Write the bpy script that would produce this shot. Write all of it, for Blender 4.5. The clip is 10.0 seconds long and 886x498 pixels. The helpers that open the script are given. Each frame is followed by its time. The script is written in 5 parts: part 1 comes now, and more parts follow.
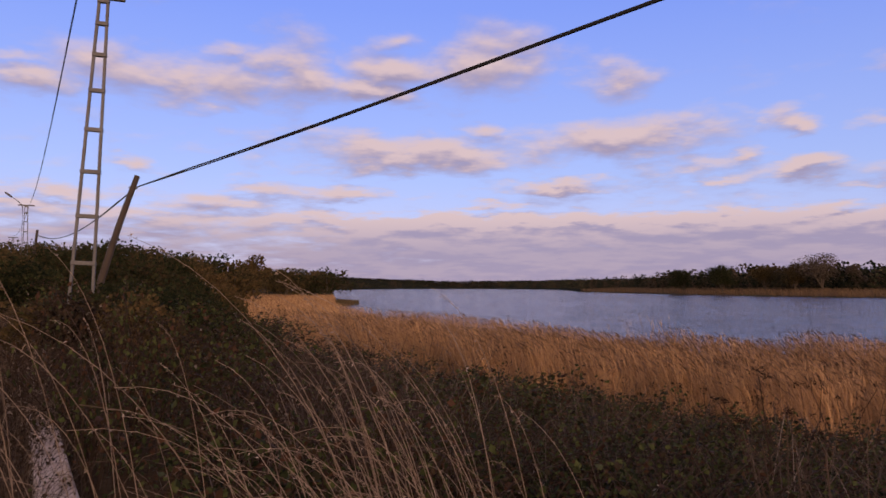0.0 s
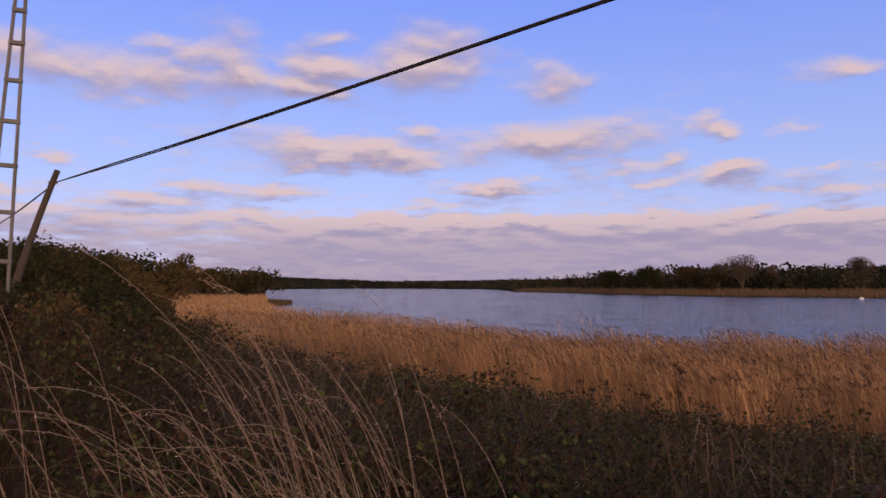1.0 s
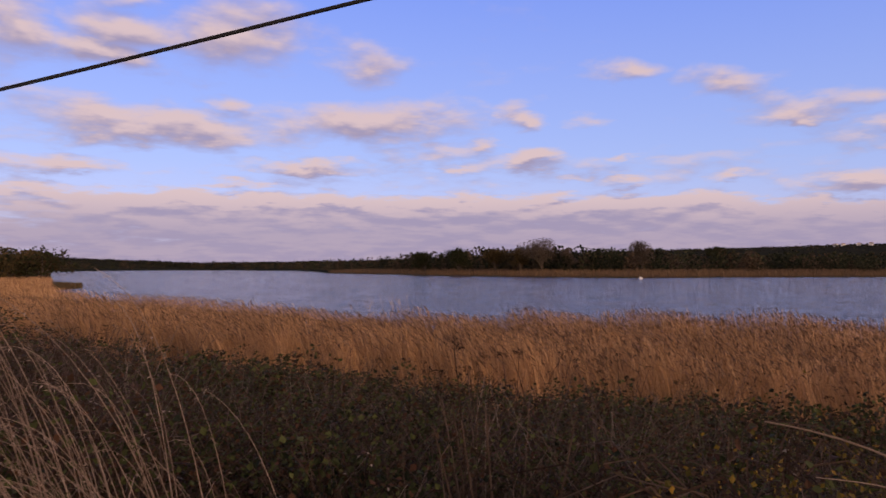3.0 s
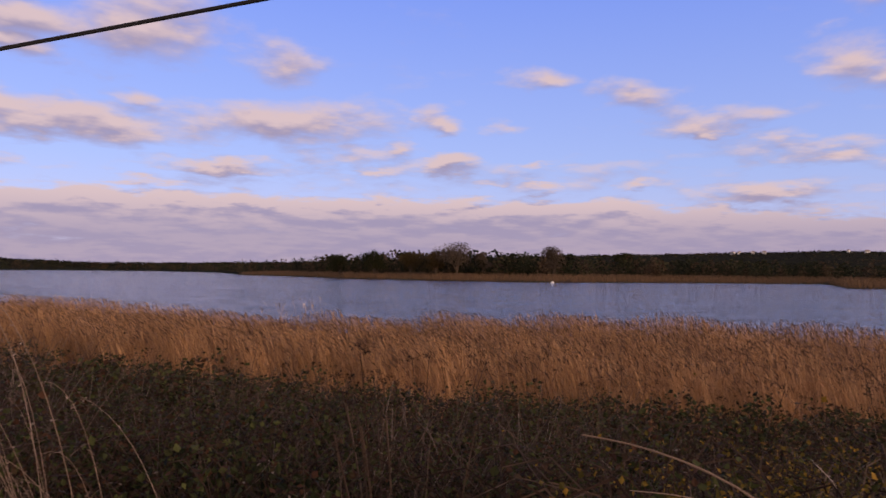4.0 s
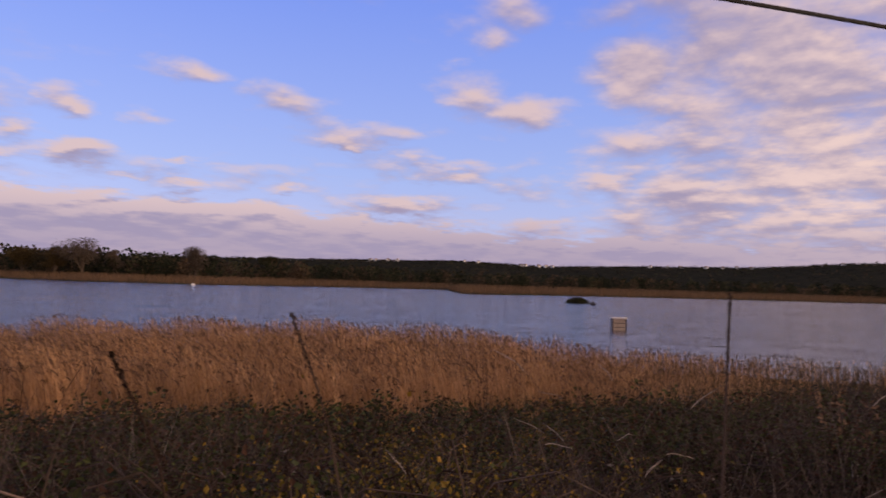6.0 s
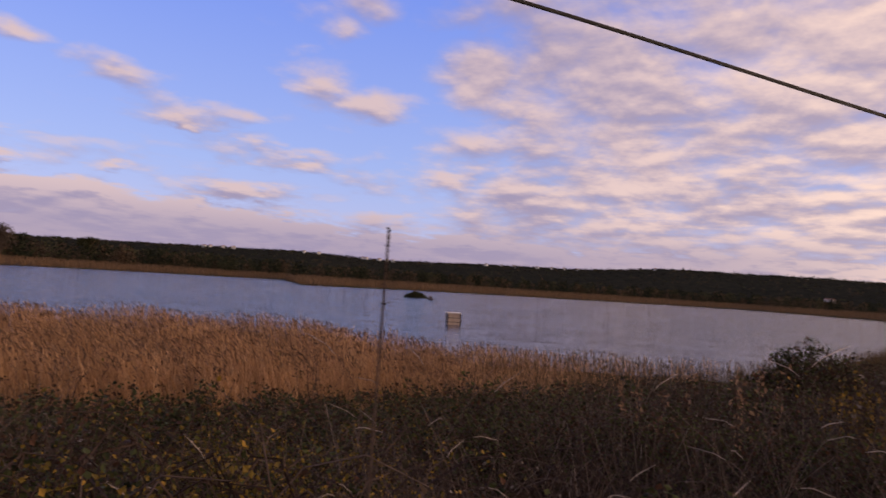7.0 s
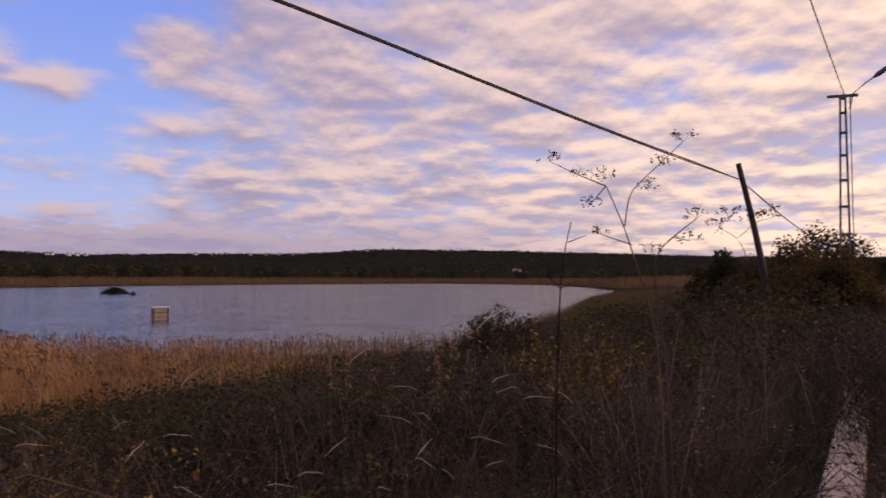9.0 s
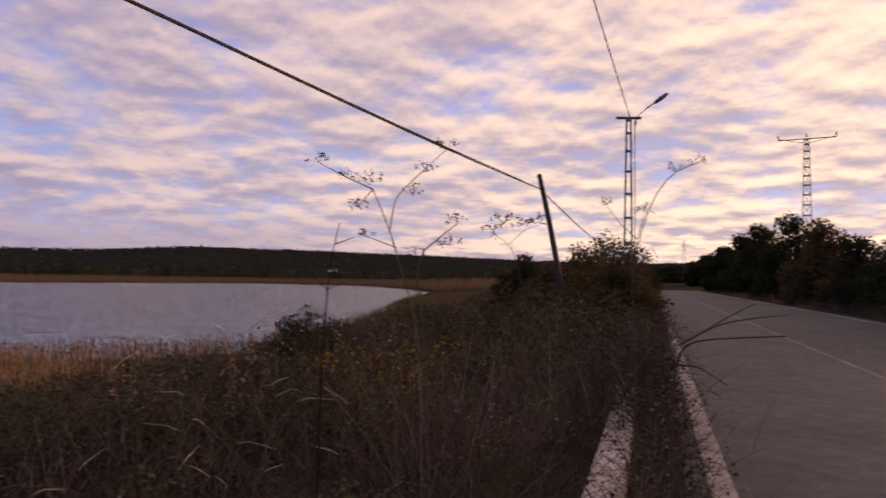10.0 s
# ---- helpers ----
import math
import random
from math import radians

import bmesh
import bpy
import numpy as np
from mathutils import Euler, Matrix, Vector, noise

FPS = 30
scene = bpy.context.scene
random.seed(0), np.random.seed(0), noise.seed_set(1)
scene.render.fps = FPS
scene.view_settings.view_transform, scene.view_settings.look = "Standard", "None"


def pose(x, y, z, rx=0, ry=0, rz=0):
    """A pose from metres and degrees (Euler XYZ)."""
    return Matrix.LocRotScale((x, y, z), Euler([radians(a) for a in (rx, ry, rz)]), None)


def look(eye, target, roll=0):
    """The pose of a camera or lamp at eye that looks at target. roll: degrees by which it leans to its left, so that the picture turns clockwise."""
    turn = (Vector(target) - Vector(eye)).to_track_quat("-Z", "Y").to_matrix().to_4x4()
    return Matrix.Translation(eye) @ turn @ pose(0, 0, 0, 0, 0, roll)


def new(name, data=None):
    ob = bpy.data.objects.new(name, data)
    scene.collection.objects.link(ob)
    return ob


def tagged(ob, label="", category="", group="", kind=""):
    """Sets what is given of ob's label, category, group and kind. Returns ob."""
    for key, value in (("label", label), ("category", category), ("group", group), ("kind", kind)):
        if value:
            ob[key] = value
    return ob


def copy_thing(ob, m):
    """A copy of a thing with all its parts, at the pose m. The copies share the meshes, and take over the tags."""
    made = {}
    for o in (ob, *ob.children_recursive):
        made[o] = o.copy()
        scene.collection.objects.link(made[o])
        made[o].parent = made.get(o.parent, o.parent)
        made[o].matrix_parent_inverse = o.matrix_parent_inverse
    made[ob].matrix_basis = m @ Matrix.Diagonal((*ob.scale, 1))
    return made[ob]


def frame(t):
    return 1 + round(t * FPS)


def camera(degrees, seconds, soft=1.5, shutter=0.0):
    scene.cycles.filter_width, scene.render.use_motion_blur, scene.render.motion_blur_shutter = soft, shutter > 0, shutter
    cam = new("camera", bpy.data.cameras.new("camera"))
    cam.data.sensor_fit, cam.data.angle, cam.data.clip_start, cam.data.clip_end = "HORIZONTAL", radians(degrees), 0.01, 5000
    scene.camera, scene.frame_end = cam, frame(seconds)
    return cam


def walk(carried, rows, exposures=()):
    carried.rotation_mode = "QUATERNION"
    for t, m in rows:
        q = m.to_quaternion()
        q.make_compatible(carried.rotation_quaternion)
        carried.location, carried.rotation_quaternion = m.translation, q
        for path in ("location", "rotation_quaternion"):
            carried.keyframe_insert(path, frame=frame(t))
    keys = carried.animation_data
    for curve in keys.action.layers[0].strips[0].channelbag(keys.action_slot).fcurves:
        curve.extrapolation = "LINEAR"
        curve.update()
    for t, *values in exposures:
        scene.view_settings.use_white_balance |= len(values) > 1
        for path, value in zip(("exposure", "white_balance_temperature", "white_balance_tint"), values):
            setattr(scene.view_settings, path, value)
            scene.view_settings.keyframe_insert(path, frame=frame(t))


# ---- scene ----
cam = camera(63.64, 10.0, soft=1.5, shutter=0.3)
EYE = 1.8          # above the road
CAM_ROWS = [  # seconds, x, y, z, yaw, pitch up, lean to the left
    (0, 0.013, 0.463, 1.798, 0.00, 3.05, 0.06),
    (0.5, 0.028, 0.448, 1.796, -2.57, 3.02, 0.21),
    (1, 0.042, 0.426, 1.794, -5.20, 3.04, 0.12),
    (1.5, 0.074, 0.392, 1.797, -8.51, 2.67, -0.36),
    (2, 0.090, 0.342, 1.802, -12.35, 2.17, -0.15),
    (2.5, 0.113, 0.313, 1.803, -16.16, 1.78, -0.07),
    (2.7, 0.138, 0.322, 1.794, -17.80, 1.64, -0.05),
    (3.8, 0.200, 0.314, 1.807, -25.38, 1.81, 0.45),
    (4, 0.214, 0.318, 1.799, -26.77, 1.86, 0.62),
    (4.5, 0.248, 0.291, 1.803, -30.85, 1.92, 1.05),
    (5, 0.256, 0.277, 1.798, -39.77, 2.20, 0.26),
    (5.5, 0.296, 0.266, 1.798, -47.93, 1.79, 0.66),
    (6, 0.319, 0.237, 1.807, -54.64, 2.70, 1.79),
    (6.2, 0.315, 0.228, 1.802, -57.25, 3.07, 2.31),
    (7.3, 0.368, 0.134, 1.774, -70.27, 2.49, 3.09),
    (7.5, 0.371, 0.122, 1.771, -71.92, 2.44, 1.96),
    (8, 0.389, 0.111, 1.775, -77.67, 2.71, -0.63),
    (8.5, 0.381, 0.087, 1.779, -84.89, 2.56, 0.13),
    (9, 0.381, 0.061, 1.775, -89.99, 2.29, 0.21),
    (9.5, 0.365, 0.000, 1.779, -96.38, 2.59, 0.59),
    (10, 0.365, -0.074, 1.778, -104.65, 2.49, 0.91),
]
PATH = [(t, pose(x, y, z, 90 + p, 0, yaw) @ pose(0, 0, 0, 0, 0, r)) for t, x, y, z, yaw, p, r in CAM_ROWS]
walk(cam, PATH)

# ---- light ----
SUN_U, SUN_E = 162.0, 8.0     # bearing clockwise from +y, elevation
sun = new("sun", bpy.data.lights.new("sun", "SUN"))
scene.view_settings.exposure = 0.07
sun.data.energy, sun.data.angle, sun.data.color = 2.9, radians(24), (1.0, 0.64, 0.42)
su, se = radians(SUN_U), radians(SUN_E)
sun.matrix_world = look((math.sin(su) * math.cos(se) * 50, math.cos(su) * math.cos(se) * 50, math.sin(se) * 50), (0, 0, 0))

world = bpy.data.worlds.new("sky")
scene.world = world
world.use_nodes = True


class Nodes:
    """Short hand for building node trees."""

    def __init__(self, tree):
        self.tree = tree

    def add(self, kind, **props):
        n = self.tree.nodes.new(kind)
        for k, v in props.items():
            setattr(n, k, v)
        return n

    def wire(self, value, socket):
        if isinstance(value, bpy.types.NodeSocket):
            self.tree.links.new(value, socket)
        elif value is not None:
            socket.default_value = value

    def math(self, op, a, b=None, c=None, clamp=False):
        n = self.add("ShaderNodeMath", operation=op, use_clamp=clamp)
        for v, s in zip((a, b, c), n.inputs):
            self.wire(v, s)
        return n.outputs[0]

    def span(self, v, a, b, lo=0.0, hi=1.0, smooth=True):
        n = self.add("ShaderNodeMapRange", interpolation_type="SMOOTHSTEP" if smooth else "LINEAR")
        for val, s in zip((v, a, b, lo, hi), n.inputs):
            self.wire(val, s)
        return n.outputs[0]

    def vec(self, x, y, z=0.0):
        n = self.add("ShaderNodeCombineXYZ")
        for v, s in zip((x, y, z), n.inputs):
            self.wire(v, s)
        return n.outputs[0]

    def noise(self, vector, scale, detail=4.0, rough=0.55, distort=0.0):
        n = self.add("ShaderNodeTexNoise")
        self.wire(vector, n.inputs["Vector"])
        n.inputs["Scale"].default_value, n.inputs["Detail"].default_value = scale, detail
        n.inputs["Roughness"].default_value, n.inputs["Distortion"].default_value = rough, distort
        return n.outputs["Fac"]

    def mix(self, fac, a, b, blend="MIX"):
        n = self.add("ShaderNodeMix", data_type="RGBA", blend_type=blend)
        self.wire(fac, n.inputs[0])
        for v, s in ((a, n.inputs[6]), (b, n.inputs[7])):
            self.wire(v if isinstance(v, bpy.types.NodeSocket) else (*v, 1.0), s)
        return n.outputs[2]

    def ramp(self, fac, stops):
        n = self.add("ShaderNodeValToRGB")
        r = n.color_ramp
        while len(r.elements) < len(stops):
            r.elements.new(0.5)
        for e, (p, c) in zip(r.elements, stops):
            e.position, e.color = p, (*c, 1.0)
        self.wire(fac, n.inputs[0])
        return n.outputs[0]


# bearing, elevation, half width and half height of the single clouds, in degrees, and how dense they are
CLOUDS_HIGH = [(-30.9, 15.7, 2.6, 0.63, 0.6), (-30.2, 14.5, 4.0, 0.73, 0.8), (-20.0, 15.5, 6.8, 1.27, 1.0), (-12.0, 16.5, 3.0, 1.8, 1.0), (-16.1, 18.2, 2.6, 0.82, 0.7),
               (-18.4, 13.6, 2.6, 0.73, 0.5), (-3.4, 19.2, 2.6, 0.82, 0.9), (-4.3, 17.2, 4.3, 1.0, 1.0), (3.9, 17.5, 3.7, 1.63, 1.0), (-6.1, 15.6, 3.7, 0.63, 0.95),
               (13.1, 15.8, 2.8, 1.4, 0.9), (12.8, 17.2, 1.9, 0.54, 0.5), (2.6, 12.6, 2.0, 0.9, 0.7)]
CLOUDS_MID = [(-2.0, 10.7, 10.5, 1.1, 1.0), (14.4, 11.6, 6.2, 1.18, 1.0), (26.2, 11.9, 1.5, 0.77, 0.8), (-23.9, 9.4, 1.8, 0.63, 0.5), (26.9, 8.6, 2.3, 0.63, 0.8), (23.5, 9.7, 2.0, 0.73, 0.4),
              (9.3, 8.0, 5.2, 0.5, 0.85), (19.0, 8.7, 6.1, 0.9, 0.65), (-7.4, 7.2, 4.7, 0.54, 0.8), (-14.0, 7.6, 4.3, 0.63, 0.7), (-17.4, 6.3, 5.2, 0.8, 0.8), (-29.3, 6.7, 6.3, 0.63, 0.65),
              (-2.9, 9.0, 3.1, 0.54, 0.6), (3.5, 6.6, 5.0, 0.36, 0.5), (30.7, 7.2, 2.2, 0.54, 0.5), (-13.5, 3.0, 1.2, 0.63, 0.8)]
CLOUDS_EAST = [(32.1, 11.5, 2.2, 0.63, 0.8), (34.5, 15.1, 2.8, 0.63, 0.8), (41.5, 13.6, 2.6, 1.0, 0.9), (46.7, 11.6, 3.5, 0.9, 0.85), (47.8, 10.5, 1.9, 0.4, 0.7), (56.3, 15.0, 2.4, 1.4, 0.8),
               (54.9, 17.3, 1.9, 0.82, 0.5), (60.9, 13.7, 2.8, 1.1, 0.8), (55.7, 8.9, 5.0, 0.75, 0.85), (52.3, 10.2, 1.9, 0.6, 0.6), (21.5, 8.0, 2.0, 0.4, 0.6), (34.0, 8.7, 1.3, 0.36, 0.6),
               (34.7, 6.8, 2.6, 0.4, 0.55), (41.8, 6.8, 2.0, 0.5, 0.5), (51.1, 6.0, 6.1, 0.73, 0.75), (54.6, 4.9, 4.1, 0.5, 0.7)]
CLOUDS_EDGE = [(57.6, 18.7, 3.2, 2.0, 0.5), (59.8, 21.2, 3.0, 1.4, 0.55), (61.6, 4.7, 3.2, 0.73, 0.85), (70.6, 16.2, 3.9, 2.2, 0.9), (67.9, 20.6, 5.5, 1.4, 0.55),
               (66.9, 8.6, 3.1, 1.3, 0.85), (69.8, 11.4, 3.1, 1.1, 0.5)]


def cloud_group():
    """How dense the clouds are at a bearing and an elevation; P is the place on the cloud layer."""
    g = bpy.data.node_groups.new("cloud_field", "ShaderNodeTree")
    for name, kind in (("U", "NodeSocketFloat"), ("E", "NodeSocketFloat"), ("P", "NodeSocketVector")):
        g.interface.new_socket(name, in_out="INPUT", socket_type=kind)
    g.interface.new_socket("F", in_out="OUTPUT", socket_type="NodeSocketFloat")
    N = Nodes(g)
    gi, go = N.add("NodeGroupInput"), N.add("NodeGroupOutput")
    u0, e0, p = gi.outputs["U"], gi.outputs["E"], gi.outputs["P"]
    shift = N.add("ShaderNodeVectorMath", operation="ADD")
    N.wire(p, shift.inputs[0])
    shift.inputs[1].default_value = (3.7, 9.1, 5.3)
    w1, w2 = N.noise(p, 3.2, 4.0, 0.6), N.noise(shift.outputs[0], 3.2, 4.0, 0.6)
    u = N.math("MULTIPLY_ADD", N.math("SUBTRACT", w1, 0.5), 7.0, u0)
    e = N.math("MULTIPLY_ADD", N.math("SUBTRACT", w2, 0.5), 3.0, e0)
    best = N.span(e0, 6.0, 17.0, -0.12, -0.42)
    for cu, ce, hw, hh, d in CLOUDS_HIGH + CLOUDS_MID + CLOUDS_EAST + CLOUDS_EDGE:
        a = N.math("MULTIPLY", N.math("SUBTRACT", u, cu), 0.66 / hw)
        b = N.math("MULTIPLY", N.math("SUBTRACT", e, ce), 0.60 / hh)
        q = N.math("SUBTRACT", d, N.math("SQRT", N.math("MULTIPLY_ADD", a, a, N.math("MULTIPLY", b, b))))
        best = N.math("MAXIMUM", q, best)
    top = N.math("SUBTRACT", 6.1, N.span(u0, 34.0, 66.0, 0.0, 2.0))
    bank = N.math("MINIMUM", N.math("MULTIPLY", N.math("SUBTRACT", top, e), 1.3), N.span(u0, -20.0, 2.0, 0.45, 1.15))
    edge = N.math("SUBTRACT", u, N.span(e0, 4.0, 22.0, 66.0, 68.5, False))
    cover = N.math("MINIMUM", N.math("MULTIPLY", edge, 0.10), N.span(u0, 70.0, 116.0, 0.62, 0.70))
    overhead = N.math("MINIMUM", N.math("MULTIPLY", N.math("SUBTRACT", e, 34.0), 0.08), N.span(u0, 40.0, 90.0, 0.1, 0.7))
    behind = N.math("MINIMUM", N.math("MULTIPLY", N.math("SUBTRACT", -55.0, u), 0.06), 0.8)
    field = N.math("MAXIMUM", N.math("MAXIMUM", best, bank), N.math("MAXIMUM", cover, N.math("MAXIMUM", overhead, behind)))
    field = N.math("MAXIMUM", field, N.span(e0, 3.0, 14.0, 0.02, -0.5))
    puffs, wide = N.noise(p, 4.2, 5.0, 0.55, 0.1), N.noise(p, 1.5, 2.0, 0.5)
    tex = N.math("ADD", N.math("MULTIPLY", puffs, 1.75), N.math("MULTIPLY", wide, 1.5))
    g.links.new(N.math("ADD", field, N.math("SUBTRACT", tex, 1.60)), go.inputs["F"])
    return g


def build_world():
    N = Nodes(world.node_tree)
    N.tree.nodes.clear()
    d = N.add("ShaderNodeSeparateXYZ")
    N.wire(N.add("ShaderNodeTexCoord").outputs["Generated"], d.inputs[0])
    x, y, z = d.outputs
    u = N.math("MULTIPLY", N.math("ARCTAN2", x, y), 180 / math.pi)
    e = N.math("MULTIPLY", N.math("ARCSINE", N.math("MINIMUM", N.math("MAXIMUM", z, -1.0), 1.0)), 180 / math.pi)
    sky = N.add("ShaderNodeTexSky", sky_type="NISHITA", sun_disc=False, sun_elevation=se, sun_rotation=su)
    sky.ozone_density, sky.dust_density, sky.air_density = 2.5, 0.6, 1.0
    blue = N.mix(1.0, sky.outputs[0], SKY_TINT, "MULTIPLY")
    clear = N.ramp(N.span(e, 0.0, 60.0, smooth=False), [(0.0, (0.54, 0.54, 0.79)), (0.14, (0.38, 0.49, 0.88)), (0.36, (0.215, 0.335, 0.93)), (1.0, (0.13, 0.24, 0.75))])
    blue = N.mix(0.75, blue, N.mix(1.0, clear, (10.0, 10.0, 10.0), "MULTIPLY"))
    g = cloud_group()
    f = []
    for lift in (0.0, 0.7):
        n = N.add("ShaderNodeGroup", node_tree=g)
        zz = N.math("ADD", N.math("MAXIMUM", z, 0.0), 0.14 + radians(lift))
        N.wire(u, n.inputs["U"])
        N.wire(N.math("ADD", e, lift), n.inputs["E"])
        N.wire(N.vec(N.math("DIVIDE", x, zz), N.math("DIVIDE", y, zz)), n.inputs["P"])
        f.append(n.outputs[0])
    cover = N.span(f[0], -0.22, 0.86)
    patch = N.noise(N.vec(N.math("DIVIDE", x, zz), N.math("DIVIDE", y, zz), 4.4), 1.7, 3.0)
    lit = N.span(N.math("ADD", N.math("SUBTRACT", f[0], f[1]), N.math("MULTIPLY_ADD", patch, 1.3, -0.65)), -0.45, 0.50)
    warm = N.math("MAXIMUM", N.span(u, 58.0, 150.0), N.math("MULTIPLY", N.math("MAXIMUM", N.span(e, 28.0, 50.0), N.span(u, -55.0, -120.0)), 0.7))
    low = N.math("MAXIMUM", N.span(e, 2.4, 6.2), N.span(u, 84.0, 116.0))
    lit_col = N.mix(warm, CLOUD_LIT, CLOUD_WARM)
    dark_col = N.mix(warm, CLOUD_DARK, CLOUD_DARK_WARM)
    cloud = N.mix(N.math("MULTIPLY", lit, N.math("ADD", 0.22, N.math("MULTIPLY", low, 0.78))), dark_col, lit_col)
    col = N.mix(N.math("MULTIPLY", cover, 0.93), blue, cloud)
    bg = N.add("ShaderNodeBackground")
    N.wire(col, bg.inputs[0])
    bg.inputs[1].default_value = SKY_STRENGTH
    N.wire(bg.outputs[0], N.add("ShaderNodeOutputWorld").inputs[0])


SKY_STRENGTH = 0.1
SKY_TINT = (2.45, 1.75, 2.55)
CLOUD_LIT, CLOUD_DARK = (7.0, 5.2, 5.15), (3.45, 2.85, 4.15)
CLOUD_WARM, CLOUD_DARK_WARM = (14.2, 9.9, 6.8), (5.6, 4.2, 4.3)
build_world()


# ---- materials ----
def material(name):
    m = bpy.data.materials.new(name)
    m.use_nodes = True
    m.node_tree.nodes.clear()
    N = Nodes(m.node_tree)
    p = N.add("ShaderNodeBsdfPrincipled")
    N.wire(p.outputs[0], N.add("ShaderNodeOutputMaterial").inputs[0])
    return m, N, p


def bump(N, p, height, strength, distance):
    b = N.add("ShaderNodeBump")
    N.wire(height, b.inputs["Height"])
    b.inputs["Strength"].default_value, b.inputs["Distance"].default_value = strength, distance
    N.wire(b.outputs[0], p.inputs["Normal"])


def surface(name, stops, rough=0.8, coarse=1.5, fine=20.0, relief=0.3, depth=0.01, metal=0.0):
    """A plain solid surface: a ramp over two scales of noise, with relief from the finer one."""
    m, N, p = material(name)
    v = N.add("ShaderNodeTexCoord").outputs["Object"]
    a, b = N.noise(v, coarse, 3.0), N.noise(v, fine, 5.0, 0.65)
    t = N.math("ADD", N.math("MULTIPLY", a, 0.5), N.math("MULTIPLY", b, 0.5))
    k = len(stops) - 1
    N.wire(N.ramp(t, [(0.32 + 0.36 * i / k, c) for i, c in enumerate(stops)]), p.inputs["Base Color"])
    N.wire(N.span(b, 0.2, 0.8, rough - 0.12, min(1.0, rough + 0.1)), p.inputs["Roughness"])
    p.inputs["Metallic"].default_value = metal
    bump(N, p, b, relief, depth)
    return m


def leafy(name, stops, rough=0.7, by_object=0.35, shine=0.12, patch=9.0):
    """Leaves, stalks and twigs: each island takes its own shade."""
    m, N, p = material(name)
    isl = N.add("ShaderNodeNewGeometry").outputs["Random Per Island"]
    obj = N.add("ShaderNodeObjectInfo").outputs["Random"]
    t = N.math("ADD", N.math("MULTIPLY", isl, 1.0 - by_object), N.math("MULTIPLY", obj, by_object))
    k = len(stops) - 1
    col = N.ramp(t, [(0.08 + 0.84 * i / k, c) for i, c in enumerate(stops)])
    v = N.add("ShaderNodeTexCoord").outputs["Object"]
    n = N.noise(v, patch, 3.0)
    dim = N.span(n, 0.25, 0.75, 0.65, 1.3)
    tint = N.mix(1.0, col, N.vec(dim, dim, dim), "MULTIPLY")
    N.wire(tint, p.inputs["Base Color"])
    p.inputs["Roughness"].default_value = rough
    p.inputs["Specular IOR Level"].default_value = shine
    thin, both = N.add("ShaderNodeBsdfTranslucent"), N.add("ShaderNodeMixShader")
    N.wire(tint, thin.inputs["Color"])
    both.inputs[0].default_value = 0.38
    N.wire(p.outputs[0], both.inputs[1])
    N.wire(thin.outputs[0], both.inputs[2])
    for n in N.tree.nodes:
        if n.bl_idname == "ShaderNodeOutputMaterial":
            N.wire(both.outputs[0], n.inputs[0])
    return m


M_REED = leafy("reed_straw", [(0.21, 0.116, 0.052), (0.40, 0.226, 0.104), (0.57, 0.345, 0.17), (0.28, 0.154, 0.069)], 0.75, patch=0.5)
M_PLUME = leafy("reed_plume", [(0.10, 0.06, 0.035), (0.20, 0.12, 0.07), (0.28, 0.18, 0.10)], 0.9)
M_REED_LOW = leafy("marsh_grass", [(0.075, 0.050, 0.025), (0.13, 0.086, 0.043), (0.080, 0.068, 0.031)], 0.8)
M_FAR_REED = leafy("far_reed", [(0.11, 0.072, 0.040), (0.18, 0.115, 0.064), (0.14, 0.095, 0.052)], 0.85)
M_LEAF = leafy("bramble_leaf", [(0.010, 0.013, 0.006), (0.034, 0.041, 0.014), (0.082, 0.090, 0.028), (0.022, 0.025, 0.011), (0.085, 0.040, 0.022), (0.018, 0.018, 0.009), (0.046, 0.052, 0.019)], 0.6, shine=0.1)
M_LEAF_DRY = leafy("dry_leaf", [(0.016, 0.011, 0.008), (0.042, 0.027, 0.017), (0.074, 0.047, 0.030), (0.030, 0.025, 0.014), (0.047, 0.033, 0.021), (0.022, 0.017, 0.011), (0.058, 0.046, 0.030), (0.34, 0.28, 0.23)], 0.8)
M_LEAF_YELLOW = leafy("yellow_leaf", [(0.026, 0.030, 0.010), (0.055, 0.052, 0.014), (0.20, 0.125, 0.022), (0.036, 0.034, 0.012), (0.32, 0.185, 0.034), (0.13, 0.085, 0.018), (0.030, 0.032, 0.011)], 0.6)
M_LEAF_VINE = leafy("vine_leaf", [(0.030, 0.034, 0.010), (0.075, 0.070, 0.017), (0.20, 0.13, 0.022), (0.050, 0.050, 0.014), (0.34, 0.20, 0.03), (0.040, 0.042, 0.012)], 0.6)
M_CANE = leafy("bramble_cane", [(0.026, 0.017, 0.013), (0.060, 0.038, 0.028), (0.16, 0.115, 0.09)], 0.7)
M_DARK_STEM = leafy("dark_stalk", [(0.018, 0.012, 0.009), (0.035, 0.022, 0.016)], 0.85, 0.35, 0.05)
M_HILL = leafy("hill_foliage", [(0.013, 0.015, 0.013), (0.020, 0.022, 0.017), (0.028, 0.026, 0.020)], 0.95, 0.0, 0.0, 0.02)
M_STEM = leafy("dead_stem", [(0.036, 0.026, 0.020), (0.088, 0.064, 0.048), (0.055, 0.040, 0.030), (0.16, 0.115, 0.088), (0.066, 0.049, 0.037), (0.36, 0.29, 0.235)], 0.8)
M_STRAW = leafy("dry_grass", [(0.12, 0.084, 0.060), (0.26, 0.19, 0.145), (0.33, 0.245, 0.185), (0.60, 0.49, 0.41)], 0.7)
